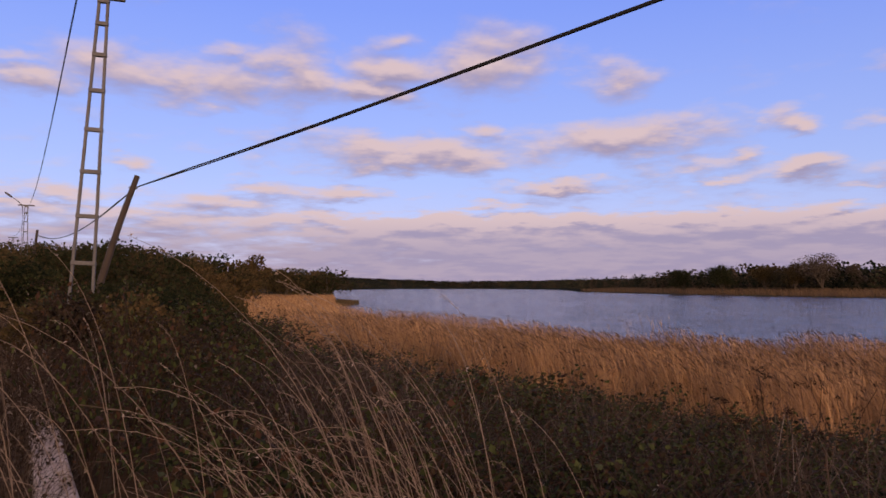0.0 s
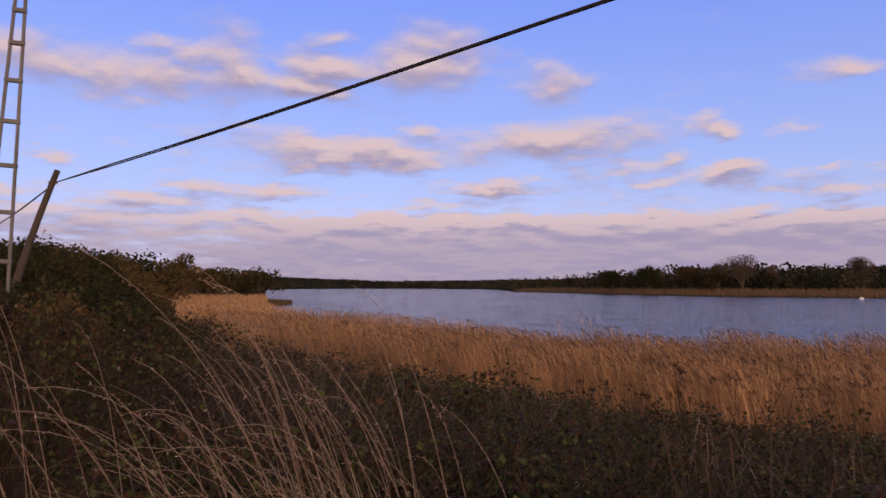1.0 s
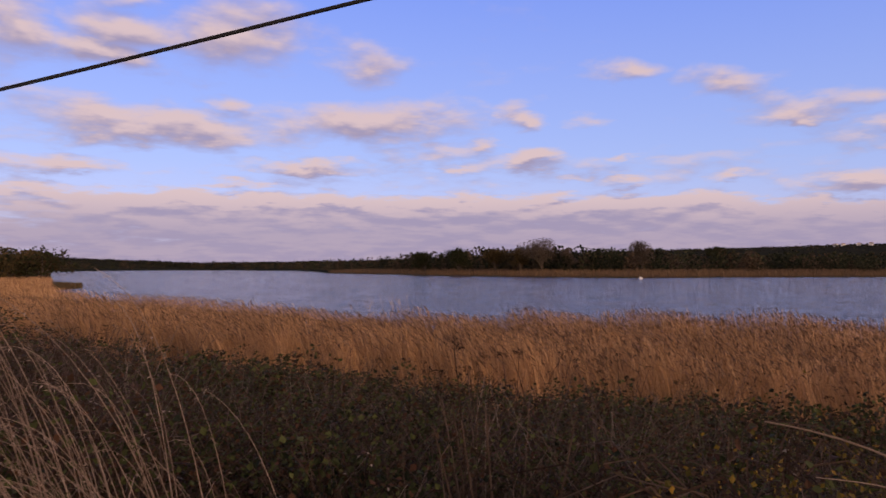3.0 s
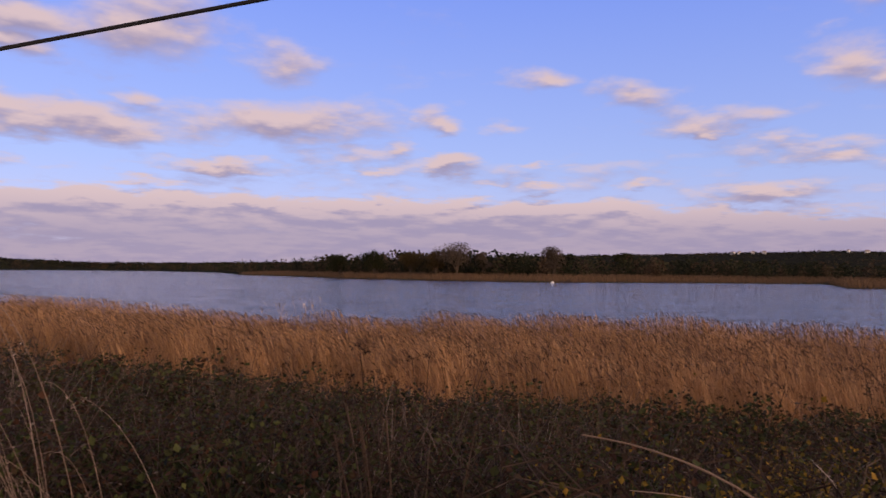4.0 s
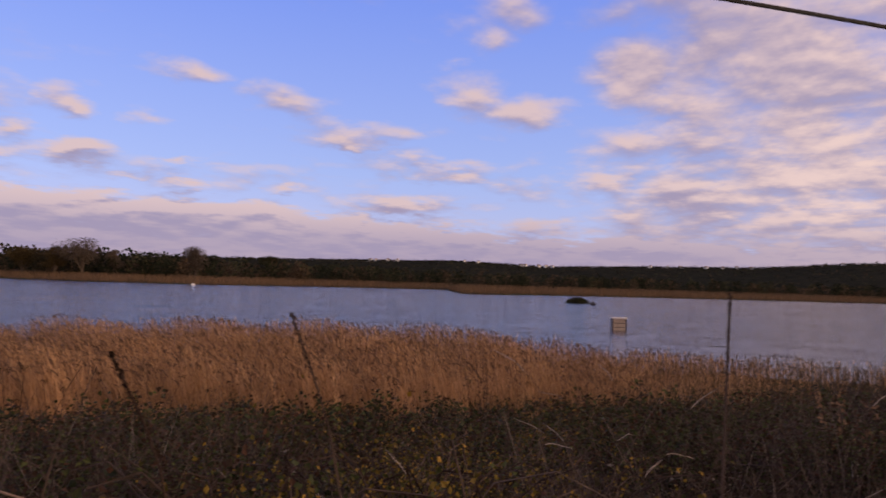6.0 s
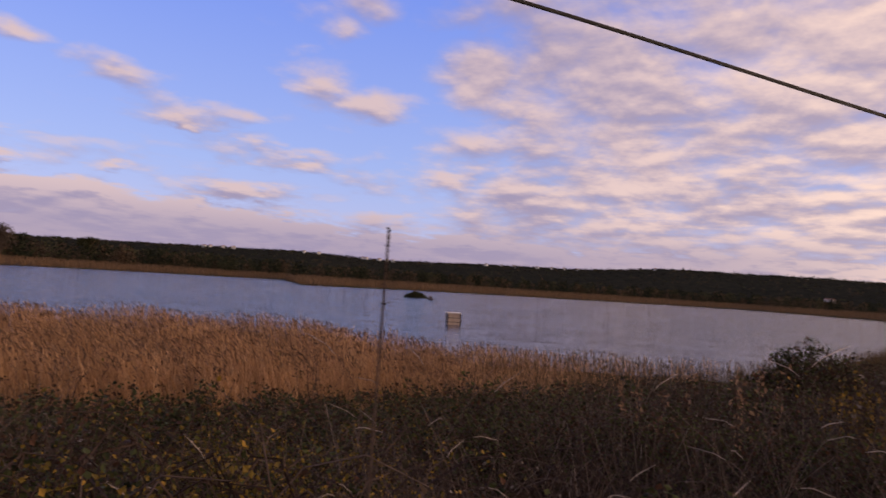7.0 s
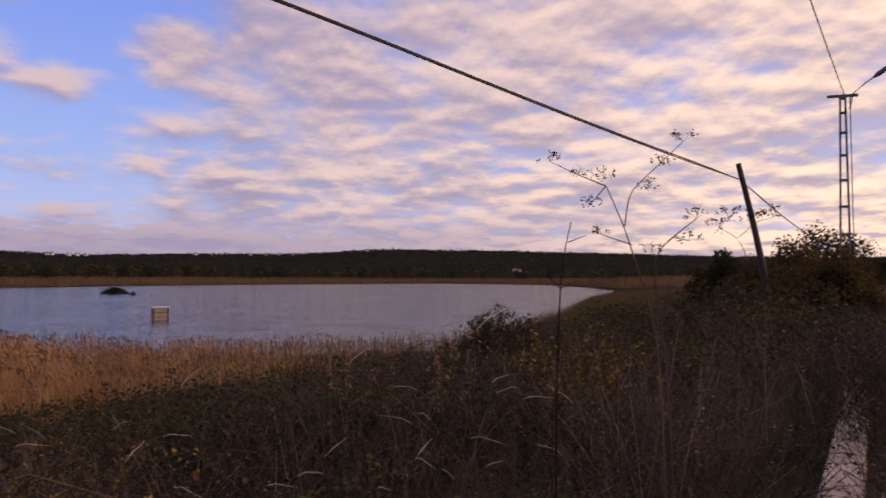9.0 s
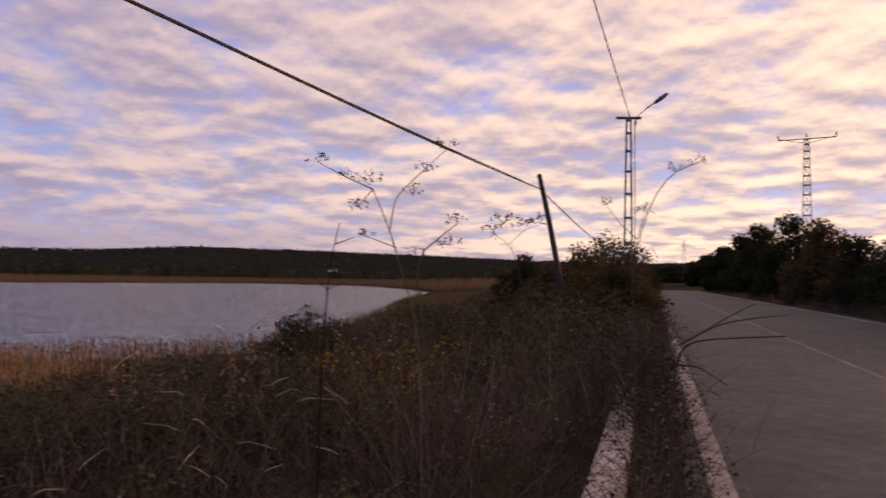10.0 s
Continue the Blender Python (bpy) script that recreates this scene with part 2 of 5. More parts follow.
M_PALE = leafy("pale_grass", [(0.42, 0.34, 0.27), (0.68, 0.58, 0.49)], 0.7)
M_TREE_DARK = leafy("dark_foliage", [(0.013, 0.017, 0.009), (0.025, 0.030, 0.013), (0.042, 0.041, 0.018), (0.052, 0.034, 0.018)], 0.9, 0.35, 0.03)
M_TREE_BROWN = leafy("autumn_foliage", [(0.040, 0.032, 0.015), (0.080, 0.060, 0.026), (0.13, 0.080, 0.034)], 0.9, 0.35, 0.03)
M_FOREST = leafy("forest_foliage", [(0.014, 0.017, 0.011), (0.026, 0.030, 0.017), (0.040, 0.038, 0.022)], 0.9, 0.1, 0.0, 0.06)
M_WOOD_BROWN = leafy("wood_brown", [(0.040, 0.030, 0.020), (0.072, 0.051, 0.031), (0.105, 0.074, 0.045)], 0.95, 0.0, 0.0, 0.08)
M_WOOD_OLIVE = leafy("wood_olive", [(0.026, 0.029, 0.016), (0.048, 0.050, 0.025), (0.070, 0.066, 0.034)], 0.95, 0.0, 0.0, 0.08)
M_BARE = leafy("bare_twigs", [(0.075, 0.058, 0.043), (0.12, 0.092, 0.068)], 0.9)
M_BARK = surface("bark", [(0.03, 0.022, 0.016), (0.07, 0.05, 0.036), (0.11, 0.085, 0.06)], 0.9, 2.0, 30.0, 0.6, 0.02)
M_POLE = surface("weathered_pole", [(0.018, 0.012, 0.010), (0.036, 0.024, 0.018), (0.06, 0.042, 0.031)], 0.85, 1.2, 40.0, 0.5, 0.01)
M_STEEL = surface("galvanised_steel", [(0.045, 0.043, 0.048), (0.078, 0.074, 0.080), (0.12, 0.115, 0.12)], 0.6, 1.5, 25.0, 0.15, 0.003, 0.1)
M_CABLE = surface("black_cable", [(0.006, 0.006, 0.007), (0.011, 0.010, 0.011)], 0.88, 2.0, 8.0, 0.0, 0.001)
M_CERAMIC = surface("brown_insulator", [(0.03, 0.015, 0.012), (0.05, 0.025, 0.018)], 0.3)
M_CONCRETE = surface("weathered_concrete", [(0.12, 0.092, 0.074), (0.28, 0.22, 0.175), (0.44, 0.355, 0.29), (0.52, 0.44, 0.37)], 0.85, 1.6, 11.0, 0.5, 0.01)


def asphalt_material(name="patched_asphalt", tone=1.0):
    m, N, p = material(name)
    v = N.add("ShaderNodeTexCoord").outputs["Object"]
    a, b, c = N.noise(v, 0.6, 5.0, 0.65), N.noise(v, 3.5, 4.0, 0.65), N.noise(v, 45.0, 3.0, 0.7)
    grit = N.ramp(c, [(0.30, (0.037, 0.030, 0.032)), (0.52, (0.049, 0.040, 0.042)), (0.66, (0.070, 0.057, 0.058)), (0.74, (0.30, 0.27, 0.25))])
    worn = N.span(N.math("ADD", N.math("MULTIPLY", a, 0.6), N.math("MULTIPLY", b, 0.4)), 0.36, 0.62, 0.36 * tone, 0.86 * tone)
    N.wire(N.mix(1.0, grit, N.vec(worn, worn, worn), "MULTIPLY"), p.inputs["Base Color"])
    N.wire(N.span(b, 0.3, 0.7, 0.65, 0.9), p.inputs["Roughness"])
    p.inputs["Specular IOR Level"].default_value = 0.32
    bump(N, p, c, 0.6, 0.006)
    return m


M_ASPHALT, M_ASPHALT_DARK = asphalt_material(), asphalt_material("dark_asphalt", 0.72)
M_FAINT = surface("faded_road_paint", [(0.030, 0.025, 0.025), (0.075, 0.065, 0.062), (0.20, 0.175, 0.165)], 0.8, 0.9, 18.0, 0.3, 0.003)
M_PAINT = surface("worn_road_paint", [(0.07, 0.055, 0.047), (0.20, 0.155, 0.13), (0.31, 0.245, 0.205)], 0.7, 2.2, 18.0, 0.3, 0.003)
M_HUT = surface("hut_boards", [(0.26, 0.20, 0.155), (0.36, 0.285, 0.225), (0.44, 0.36, 0.29)], 0.85, 1.5, 12.0, 0.3, 0.01)
M_HUT_TOP = surface("hut_roof", [(0.50, 0.45, 0.40), (0.64, 0.58, 0.53)], 0.8)
M_WHITE = surface("white_render", [(0.62, 0.60, 0.58), (0.76, 0.74, 0.71)], 0.8)
M_TILE = surface("roof_tiles", [(0.14, 0.08, 0.06), (0.22, 0.12, 0.09)], 0.85)
M_GLASS = surface("dark_window", [(0.02, 0.022, 0.026), (0.035, 0.036, 0.04)], 0.15)


def ground_material():
    m, N, p = material("ground")
    v = N.add("ShaderNodeTexCoord").outputs["Object"]
    a, b, c = N.noise(v, 0.05, 4.0), N.noise(v, 0.9, 5.0, 0.6), N.noise(v, 14.0, 4.0, 0.7)
    soil = N.ramp(N.math("ADD", N.math("MULTIPLY", b, 0.55), N.math("MULTIPLY", c, 0.45)),
                  [(0.35, (0.022, 0.016, 0.011)), (0.5, (0.045, 0.032, 0.020)), (0.64, (0.075, 0.052, 0.030))])
    turf = N.ramp(c, [(0.3, (0.020, 0.024, 0.011)), (0.7, (0.050, 0.046, 0.022))])
    far = N.add("ShaderNodeVectorMath", operation="LENGTH")
    N.wire(v, far.inputs[0])
    land = N.mix(N.span(a, 0.42, 0.6), soil, turf)
    wood = N.ramp(N.noise(v, 0.07, 5.0, 0.65), [(0.32, (0.011, 0.013, 0.011)), (0.5, (0.019, 0.021, 0.016)), (0.66, (0.030, 0.027, 0.020))])
    N.wire(N.mix(N.span(far.outputs["Value"], 430.0, 520.0), land, wood), p.inputs["Base Color"])
    p.inputs["Roughness"].default_value = 0.95
    p.inputs["Specular IOR Level"].default_value = 0.0
    bump(N, p, N.math("ADD", b, c), 0.6, 0.05)
    return m


def water_material():
    m, N, p = material("lake_water")
    v = N.add("ShaderNodeTexCoord").outputs["Object"]
    mp = N.add("ShaderNodeMapping")
    mp.inputs["Rotation"].default_value = (0, 0, radians(46))
    mp.inputs["Scale"].default_value = (0.35, 1.6, 1.0)
    N.wire(v, mp.inputs[0])
    w = mp.outputs[0]
    small, mid, wide = N.noise(v, 1.1, 3.0, 0.6), N.noise(v, 0.24, 4.0, 0.62), N.noise(w, 0.03, 4.0, 0.6)
    p.inputs["Base Color"].default_value = (0.016, 0.024, 0.060, 1)
    gust = N.math("ADD", N.math("MULTIPLY", mid, 0.75), N.math("MULTIPLY", wide, 0.25))
    N.wire(N.span(gust, 0.36, 0.62, 0.02, 0.10), p.inputs["Roughness"])
    p.inputs["IOR"].default_value = 1.33
    swell = N.math("MULTIPLY", mid, N.span(wide, 0.35, 0.62, 0.9, 2.0))
    h = N.math("ADD", N.math("MULTIPLY", small, 0.9), swell)
    bump(N, p, h, 1.0, 0.21)
    return m


M_GROUND, M_WATER = ground_material(), water_material()


# ---- mesh helpers ----
RNG = np.random.default_rng(11)


def mesh_data(name, verts, faces, mat, smooth=False):
    me = bpy.data.meshes.new(name)
    verts, faces = np.asarray(verts, dtype=np.float32).reshape(-1, 3), np.asarray(faces, dtype=np.int32)
    n, k = faces.shape
    me.vertices.add(len(verts))
    me.vertices.foreach_set("co", verts.ravel())
    me.loops.add(n * k)
    me.loops.foreach_set("vertex_index", faces.ravel())
    me.polygons.add(n)
    me.polygons.foreach_set("loop_start", np.arange(0, n * k, k, dtype=np.int32))
    me.polygons.foreach_set("use_smooth", np.full(n, smooth))
    me.materials.append(mat)
    me.update(calc_edges=True)
    return me


def child(ob, parent):
    if parent is not None:
        ob.parent = parent
    return ob


def sheet(name, verts, faces, mat, parent=None, label="", smooth=False):
    """One mesh object from arrays."""
    ob = child(new(name, mesh_data(name, verts, faces, mat, smooth)), parent)
    return tagged(ob, label)


def part(name, bm, mat, parent=None, label="", smooth=False):
    """One mesh object from a bmesh."""
    me = bpy.data.meshes.new(name)
    bm.normal_update()
    bm.to_mesh(me)
    bm.free()
    for f in me.polygons:
        f.use_smooth = smooth
    me.materials.append(mat)
    return tagged(child(new(name, me), parent), label)


def thing(name, m, label, category, group="", kind=""):
    ob = new(name)
    ob.matrix_world = m
    return tagged(ob, label, category, group, kind)


def box(bm, size, at=(0, 0, 0), bevel=0.0, turn=None):
    m = Matrix.Translation(at) @ (turn or Matrix()) @ Matrix.Diagonal((*size, 1))
    made = bmesh.ops.create_cube(bm, size=1.0, matrix=m)["verts"]
    if bevel:
        edges = list({e for v in made for e in v.link_edges})
        bmesh.ops.bevel(bm, geom=edges, offset=bevel, segments=1, affect="EDGES")
    return bm


def frames_along(path):
    path = np.asarray(path, dtype=float)
    tan = np.gradient(path, axis=-2)
    tan /= np.linalg.norm(tan, axis=-1, keepdims=True) + 1e-9
    ref = np.where(np.abs(tan[..., 2:3]) > 0.85, np.array([1.0, 0.13, 0.0]), np.array([0.0, 0.0, 1.0]))
    a = np.cross(tan, ref)
    a /= np.linalg.norm(a, axis=-1, keepdims=True) + 1e-9
    return a, np.cross(tan, a)


def tubes(paths, radii, sides=4):
    """Tubes along n paths of k points: verts and quads."""
    paths = np.asarray(paths, dtype=float)
    n, k, _ = paths.shape
    radii = np.broadcast_to(np.asarray(radii, dtype=float), (n, k))
    a, b = frames_along(paths)
    ang = np.arange(sides) * 2 * np.pi / sides
    ring = a[:, :, None] * np.cos(ang)[:, None] + b[:, :, None] * np.sin(ang)[:, None]
    verts = (paths[:, :, None] + ring * radii[:, :, None, None]).reshape(-1, 3)
    i, j, s = np.meshgrid(np.arange(n), np.arange(k - 1), np.arange(sides), indexing="ij")
    base = (i * k + j) * sides
    t = (s + 1) % sides
    faces = np.stack([base + s, base + t, base + sides + t, base + sides + s], -1).reshape(-1, 4)
    return verts, faces


def ribbons(paths, widths, turn=None):
    """Flat blades along n paths of k points."""
    paths = np.asarray(paths, dtype=float)
    n, k, _ = paths.shape
    widths = np.broadcast_to(np.asarray(widths, dtype=float), (n, k))
    ang = RNG.uniform(0, np.pi, n) if turn is None else turn
    side = np.stack([np.cos(ang), np.sin(ang), np.zeros(n)], -1)[:, None, :] * widths[:, :, None] / 2
    verts = np.stack([paths - side, paths + side], 2).reshape(-1, 3)
    i, j = np.meshgrid(np.arange(n), np.arange(k - 1), indexing="ij")
    b = (i * k + j) * 2
    return verts, np.stack([b, b + 1, b + 3, b + 2], -1).reshape(-1, 4)


def leaves(at, size, aspect=0.6, flat=0.0):
    """Folded four-point leaves at random turns round the points."""
    n = len(at)
    d = RNG.normal(size=(n, 3))
    d[:, 2] *= 1.0 - flat
    d /= np.linalg.norm(d, axis=1, keepdims=True)
    e = np.cross(d, RNG.normal(size=(n, 3)))
    e /= np.linalg.norm(e, axis=1, keepdims=True)
    h = np.cross(d, e)
    s = np.broadcast_to(np.asarray(size, dtype=float), (n,))[:, None]
    tip, mid = at + d * s, at + d * s * 0.45
    v = np.stack([at, mid + e * s * aspect / 2 + h * s * 0.12, tip, mid - e * s * aspect / 2 + h * s * 0.12], 1)
    return v.reshape(-1, 3), np.arange(4 * n).reshape(n, 4)


def joined(*pieces):
    vs, fs, k = [], [], 0
    for v, f in pieces:
        vs.append(v), fs.append(f + k)
        k += len(v)
    return np.concatenate(vs), np.concatenate(fs)


def at_bearing(u, r, z=0.0):
    a = np.radians(u)
    return np.stack([r * np.sin(a), r * np.cos(a), np.zeros_like(np.asarray(r * a)) + z], -1)


# ---- plan: road line, bank, lake ----
U_LEFT, U_RIGHT = -31.0, 121.2
VERTEX = np.array([0.500, 0.260])
DIR_L = np.array([math.sin(radians(U_LEFT)), math.cos(radians(U_LEFT))])
DIR_R = np.array([math.sin(radians(U_RIGHT)), math.cos(radians(U_RIGHT))])
N_L, N_R = np.array([DIR_L[1], -DIR_L[0]]), np.array([-DIR_R[1], DIR_R[0]])
BISECT = (N_L + N_R) / np.linalg.norm(N_L + N_R)
HALF = math.acos(float(BISECT @ N_L))
TANGENT = 4.5
BEND = TANGENT / math.tan(HALF)
CENTRE = VERTEX + BISECT * BEND / math.cos(HALF)


def lakeward(x, y):
    """Distance from the wall's line, positive towards the lake."""
    p = np.stack([x, y], -1)
    w = np.minimum((p - VERTEX) @ N_L, (p - VERTEX) @ N_R)
    q = p - CENTRE
    r = np.linalg.norm(q, axis=-1)
    inside = (-(q @ BISECT)) > r * math.cos(HALF)
    return np.where(inside, BEND - r, w)


def along(offset, start=-220.0, end=220.0, step=1.0):
    """Points on the line parallel to the wall, offset metres towards the lake."""
    arc = 2 * HALF * BEND
    out = []
    for s in np.arange(start, end + 1e-6, step):
        if s < -arc / 2:
            p = VERTEX + DIR_L * (TANGENT - s - arc / 2) + N_L * offset
        elif s > arc / 2:
            p = VERTEX + DIR_R * (TANGENT + s - arc / 2) + N_R * offset
        else:
            a = s / BEND
            base = math.atan2(-BISECT[1], -BISECT[0])
            d = np.array([math.cos(base + a), math.sin(base + a)])
            p = CENTRE + d * (BEND - offset)
        out.append(p)
    return np.array(out)


SHORE_U = [-8.6, -8.2, -7, -4, 0, 6, 12, 20, 30, 40, 50, 57, 62, 66, 72, 82, 90, 96.5, 100, 101.5, 103, 104]
SHORE_R = [150, 105, 90, 70, 58, 45, 37, 34, 36, 37.5, 36.5, 34, 32.5, 33, 38, 39, 41, 58, 88, 125, 170, 230]
FAR_U = [-9, -7.4, -3, 3, 8.8, 9.8, 11, 19, 28, 36, 45, 55, 56.2, 60, 70, 80, 90, 98, 101, 104]
FAR_R = [950, 1100, 1500, 1700, 1200, 950, 620, 415, 345, 330, 385, 430, 282, 300, 365, 430, 500, 430, 340, 235]


def shore(u):
    return np.interp(u, SHORE_U, SHORE_R)


def far_shore(u):
    return np.interp(u, FAR_U, FAR_R)


def step01(x, a, b):
    t = np.clip((x - a) / (b - a), 0, 1)
    return t * t * (3 - 2 * t)


WATER = -2.4
RIDGE_U = [-180, -50, -34, -24, -14, -8, 0, 9, 15, 25, 38, 45, 56, 63, 71, 78, 85, 95, 104, 112, 125, 140, 180]
RIDGE_E = [1.0, 1.0, 1.2, 1.0, 0.9, 0.6, 0.33, 0.38, 0.5, 0.9, 1.25, 1.4, 1.6, 1.35, 1.55, 1.6, 2.05, 1.95, 1.7, 1.4, 1.2, 1.0, 1.0]


def height(x, y):
    r, u = np.hypot(x, y), np.degrees(np.arctan2(x, y))
    w = lakeward(x, y)
    z = -2.2 * step01(w, 0.3, 19.0)
    z = z + 0.5 * step01(w, 0.3, 19.0) * step01(-u, 10, 24) + 1.3 * step01(w, 4, 19.0) * step01(u, 99, 110)
    z = np.where(w < -11.8, 2.5 * step01(-w, 11.8, 32.0), z)
    inside = step01(u, -8.7, -8.2) * (1 - step01(u, 103.5, 104.2))
    lake = inside * step01(r, shore(u) - 1.5, shore(u) + 4.0) * (1 - step01(r, far_shore(u) - 6.0, far_shore(u) + 1.0))
    z = z * (1 - lake) + lake * -3.4
    t = r - far_shore(u)
    hill = np.interp(u, RIDGE_U, RIDGE_E)
    flat = 1.9 * step01(t, 0, 80.0)
    top = EYE + np.tan(np.radians(hill)) * 1900.0
    z = z + np.where(t > 0, flat + (top + 0.5) * step01(r, np.maximum(far_shore(u) + 150, 500), 1900.0), 0)
    bumps = 0.06 * np.sin(x * 1.7 + 0.4 * np.sin(y * 2.3)) * np.cos(y * 1.3 + x * 0.6)
    return z + np.where((w > 0.6) & (r < 60), bumps, 0)


def build_ground():
    us = np.concatenate([np.arange(-46, 146, 0.6), np.arange(146, 314, 3.0)])
    us = np.where(us > 180, us - 360, us)
    near = np.geomspace(0.3, 1.0, 70)
    near = (near - 0.3) / 0.7
    rings = []
    for u in us:
        rn, rf = float(shore(u)), float(far_shore(u))
        rings.append(np.concatenate([0.3 + (rn - 4.0) * near, np.linspace(rn - 1.5, rn + 4.0, 6), np.linspace(rn + 20, rf - 8, 8),
                                     np.linspace(rf - 6, rf + 1, 4), rf + np.geomspace(6, 300, 22), np.geomspace(rf + 350, 4600, 26)]))
    rr = np.array(rings)
    p = at_bearing(us[:, None], rr)
    p[..., 2] = height(p[..., 0], p[..., 1])
    n, k = rr.shape
    i, j = np.meshgrid(np.arange(n), np.arange(k - 1), indexing="ij")
    i2 = (i + 1) % n
    faces = np.stack([i * k + j, i * k + j + 1, i2 * k + j + 1, i2 * k + j], -1).reshape(-1, 4)
    verts = p.reshape(-1, 3)
    hub = len(verts)
    verts = np.concatenate([verts, [[0, 0, float(height(np.array(0.0), np.array(0.0)))]]])
    fan = np.stack([np.full(n, hub), np.arange(n) * k, (np.arange(n) + 1) % n * k, np.full(n, hub)], -1)
    ob = sheet("ground", verts, faces, M_GROUND, smooth=True)
    bm = bmesh.new()
    bm.from_mesh(ob.data)
    bm.verts.ensure_lookup_table()
    for a, b, c, _ in fan:
        bm.faces.new((bm.verts[a], bm.verts[b], bm.verts[c]))
    bmesh.ops.recalc_face_normals(bm, faces=bm.faces)
    bm.to_mesh(ob.data)
    bm.free()
    tagged(ob, "dark overgrown bank falling to a lake with low hills beyond", "ground", kind="structure")


def strip(name, o1, o2, z, mat, parent=None, label="", s1=-220.0, s2=220.0, step=1.5, thick=0.0):
    a, b = along(o1, s1, s2, step), along(o2, s1, s2, step)
    n = len(a)
    v = np.concatenate([np.c_[a, np.full(n, z)], np.c_[b, np.full(n, z)]])
    i = np.arange(n - 1)
    f = np.stack([i, i + n, i + n + 1, i + 1], -1)
    if thick:
        v = np.concatenate([v, v - [0, 0, thick]])
        m = 2 * n
        f = np.concatenate([f, np.stack([i, i + 1, i + 1 + m, i + m], -1), np.stack([i + n, i + n + m, i + 1 + n + m, i + 1 + n], -1)])
    return sheet(name, v, f, mat, parent, label)


build_ground()
lake = sheet("water", [(-2200, -700, WATER), (2300, -700, WATER), (2300, 2300, WATER), (-2200, 2300, WATER)], [(0, 1, 2, 3)], M_WATER)
tagged(lake, "wind-rippled blue-grey lake reflecting the evening sky", "lake", kind="structure")
road = strip("road", -0.62, -11.2, 0.03, M_ASPHALT, s1=-200, s2=200, thick=0.2)
tagged(road, "worn grey asphalt two-lane country road", "road", kind="structure")
for name, o1, o2, label in (("edge_line", -0.81, -1.02, "worn white painted road edge line"), ("edge_line", -10.55, -10.68, "worn white painted road edge line"),
                            ("centre_line", -4.50, -4.62, "faded white painted centre line")):
    tagged(strip(name, o1, o2, 0.036, M_FAINT if name == "centre_line" else M_PAINT, s1=-190, s2=190), label, "road marking", kind="structure")


tagged(strip("road_patch", -4.68, -10.5, 0.034, M_ASPHALT_DARK, s1=-60, s2=190), "darker resurfaced lane of worn asphalt", "road", kind="structure")


# ---- low roadside wall ----
def build_wall():
    wall = thing("low_wall", Matrix(), "low weathered pale concrete roadside wall, cracked and overgrown", "wall", kind="structure")
    s = -46.0
    while s < 40:
        length = 2.9
        line = np.array(along(0.0, s, s + length, length / 6))
        prof = [(-0.13, -0.5), (-0.13, 0.24), (-0.11, 0.26), (0.13, 0.26), (0.15, 0.24), (0.15, -0.5)]
        n, k = len(line), len(prof)
        d = np.gradient(line, axis=0)
        d /= np.linalg.norm(d, axis=1, keepdims=True)
        nrm = np.c_[-d[:, 1], d[:, 0]]
        v = np.array([[(*(line[i] + nrm[i] * o), z + RNG.normal() * 0.004) for o, z in prof] for i in range(n)]).reshape(-1, 3)
        i, j = np.meshgrid(np.arange(n - 1), np.arange(k - 1), indexing="ij")
        b = i * k + j
        f = np.stack([b, b + k, b + k + 1, b + 1], -1).reshape(-1, 4)
        caps = np.array([[0, 1, 4, 5], [1, 2, 3, 4], [(n - 1) * k + 5, (n - 1) * k + 4, (n - 1) * k + 1, (n - 1) * k],
                         [(n - 1) * k + 4, (n - 1) * k + 3, (n - 1) * k + 2, (n - 1) * k + 1]])
        sheet("wall_block", v, np.concatenate([f, caps]), M_CONCRETE, wall)
        s += length + 0.03


build_wall()


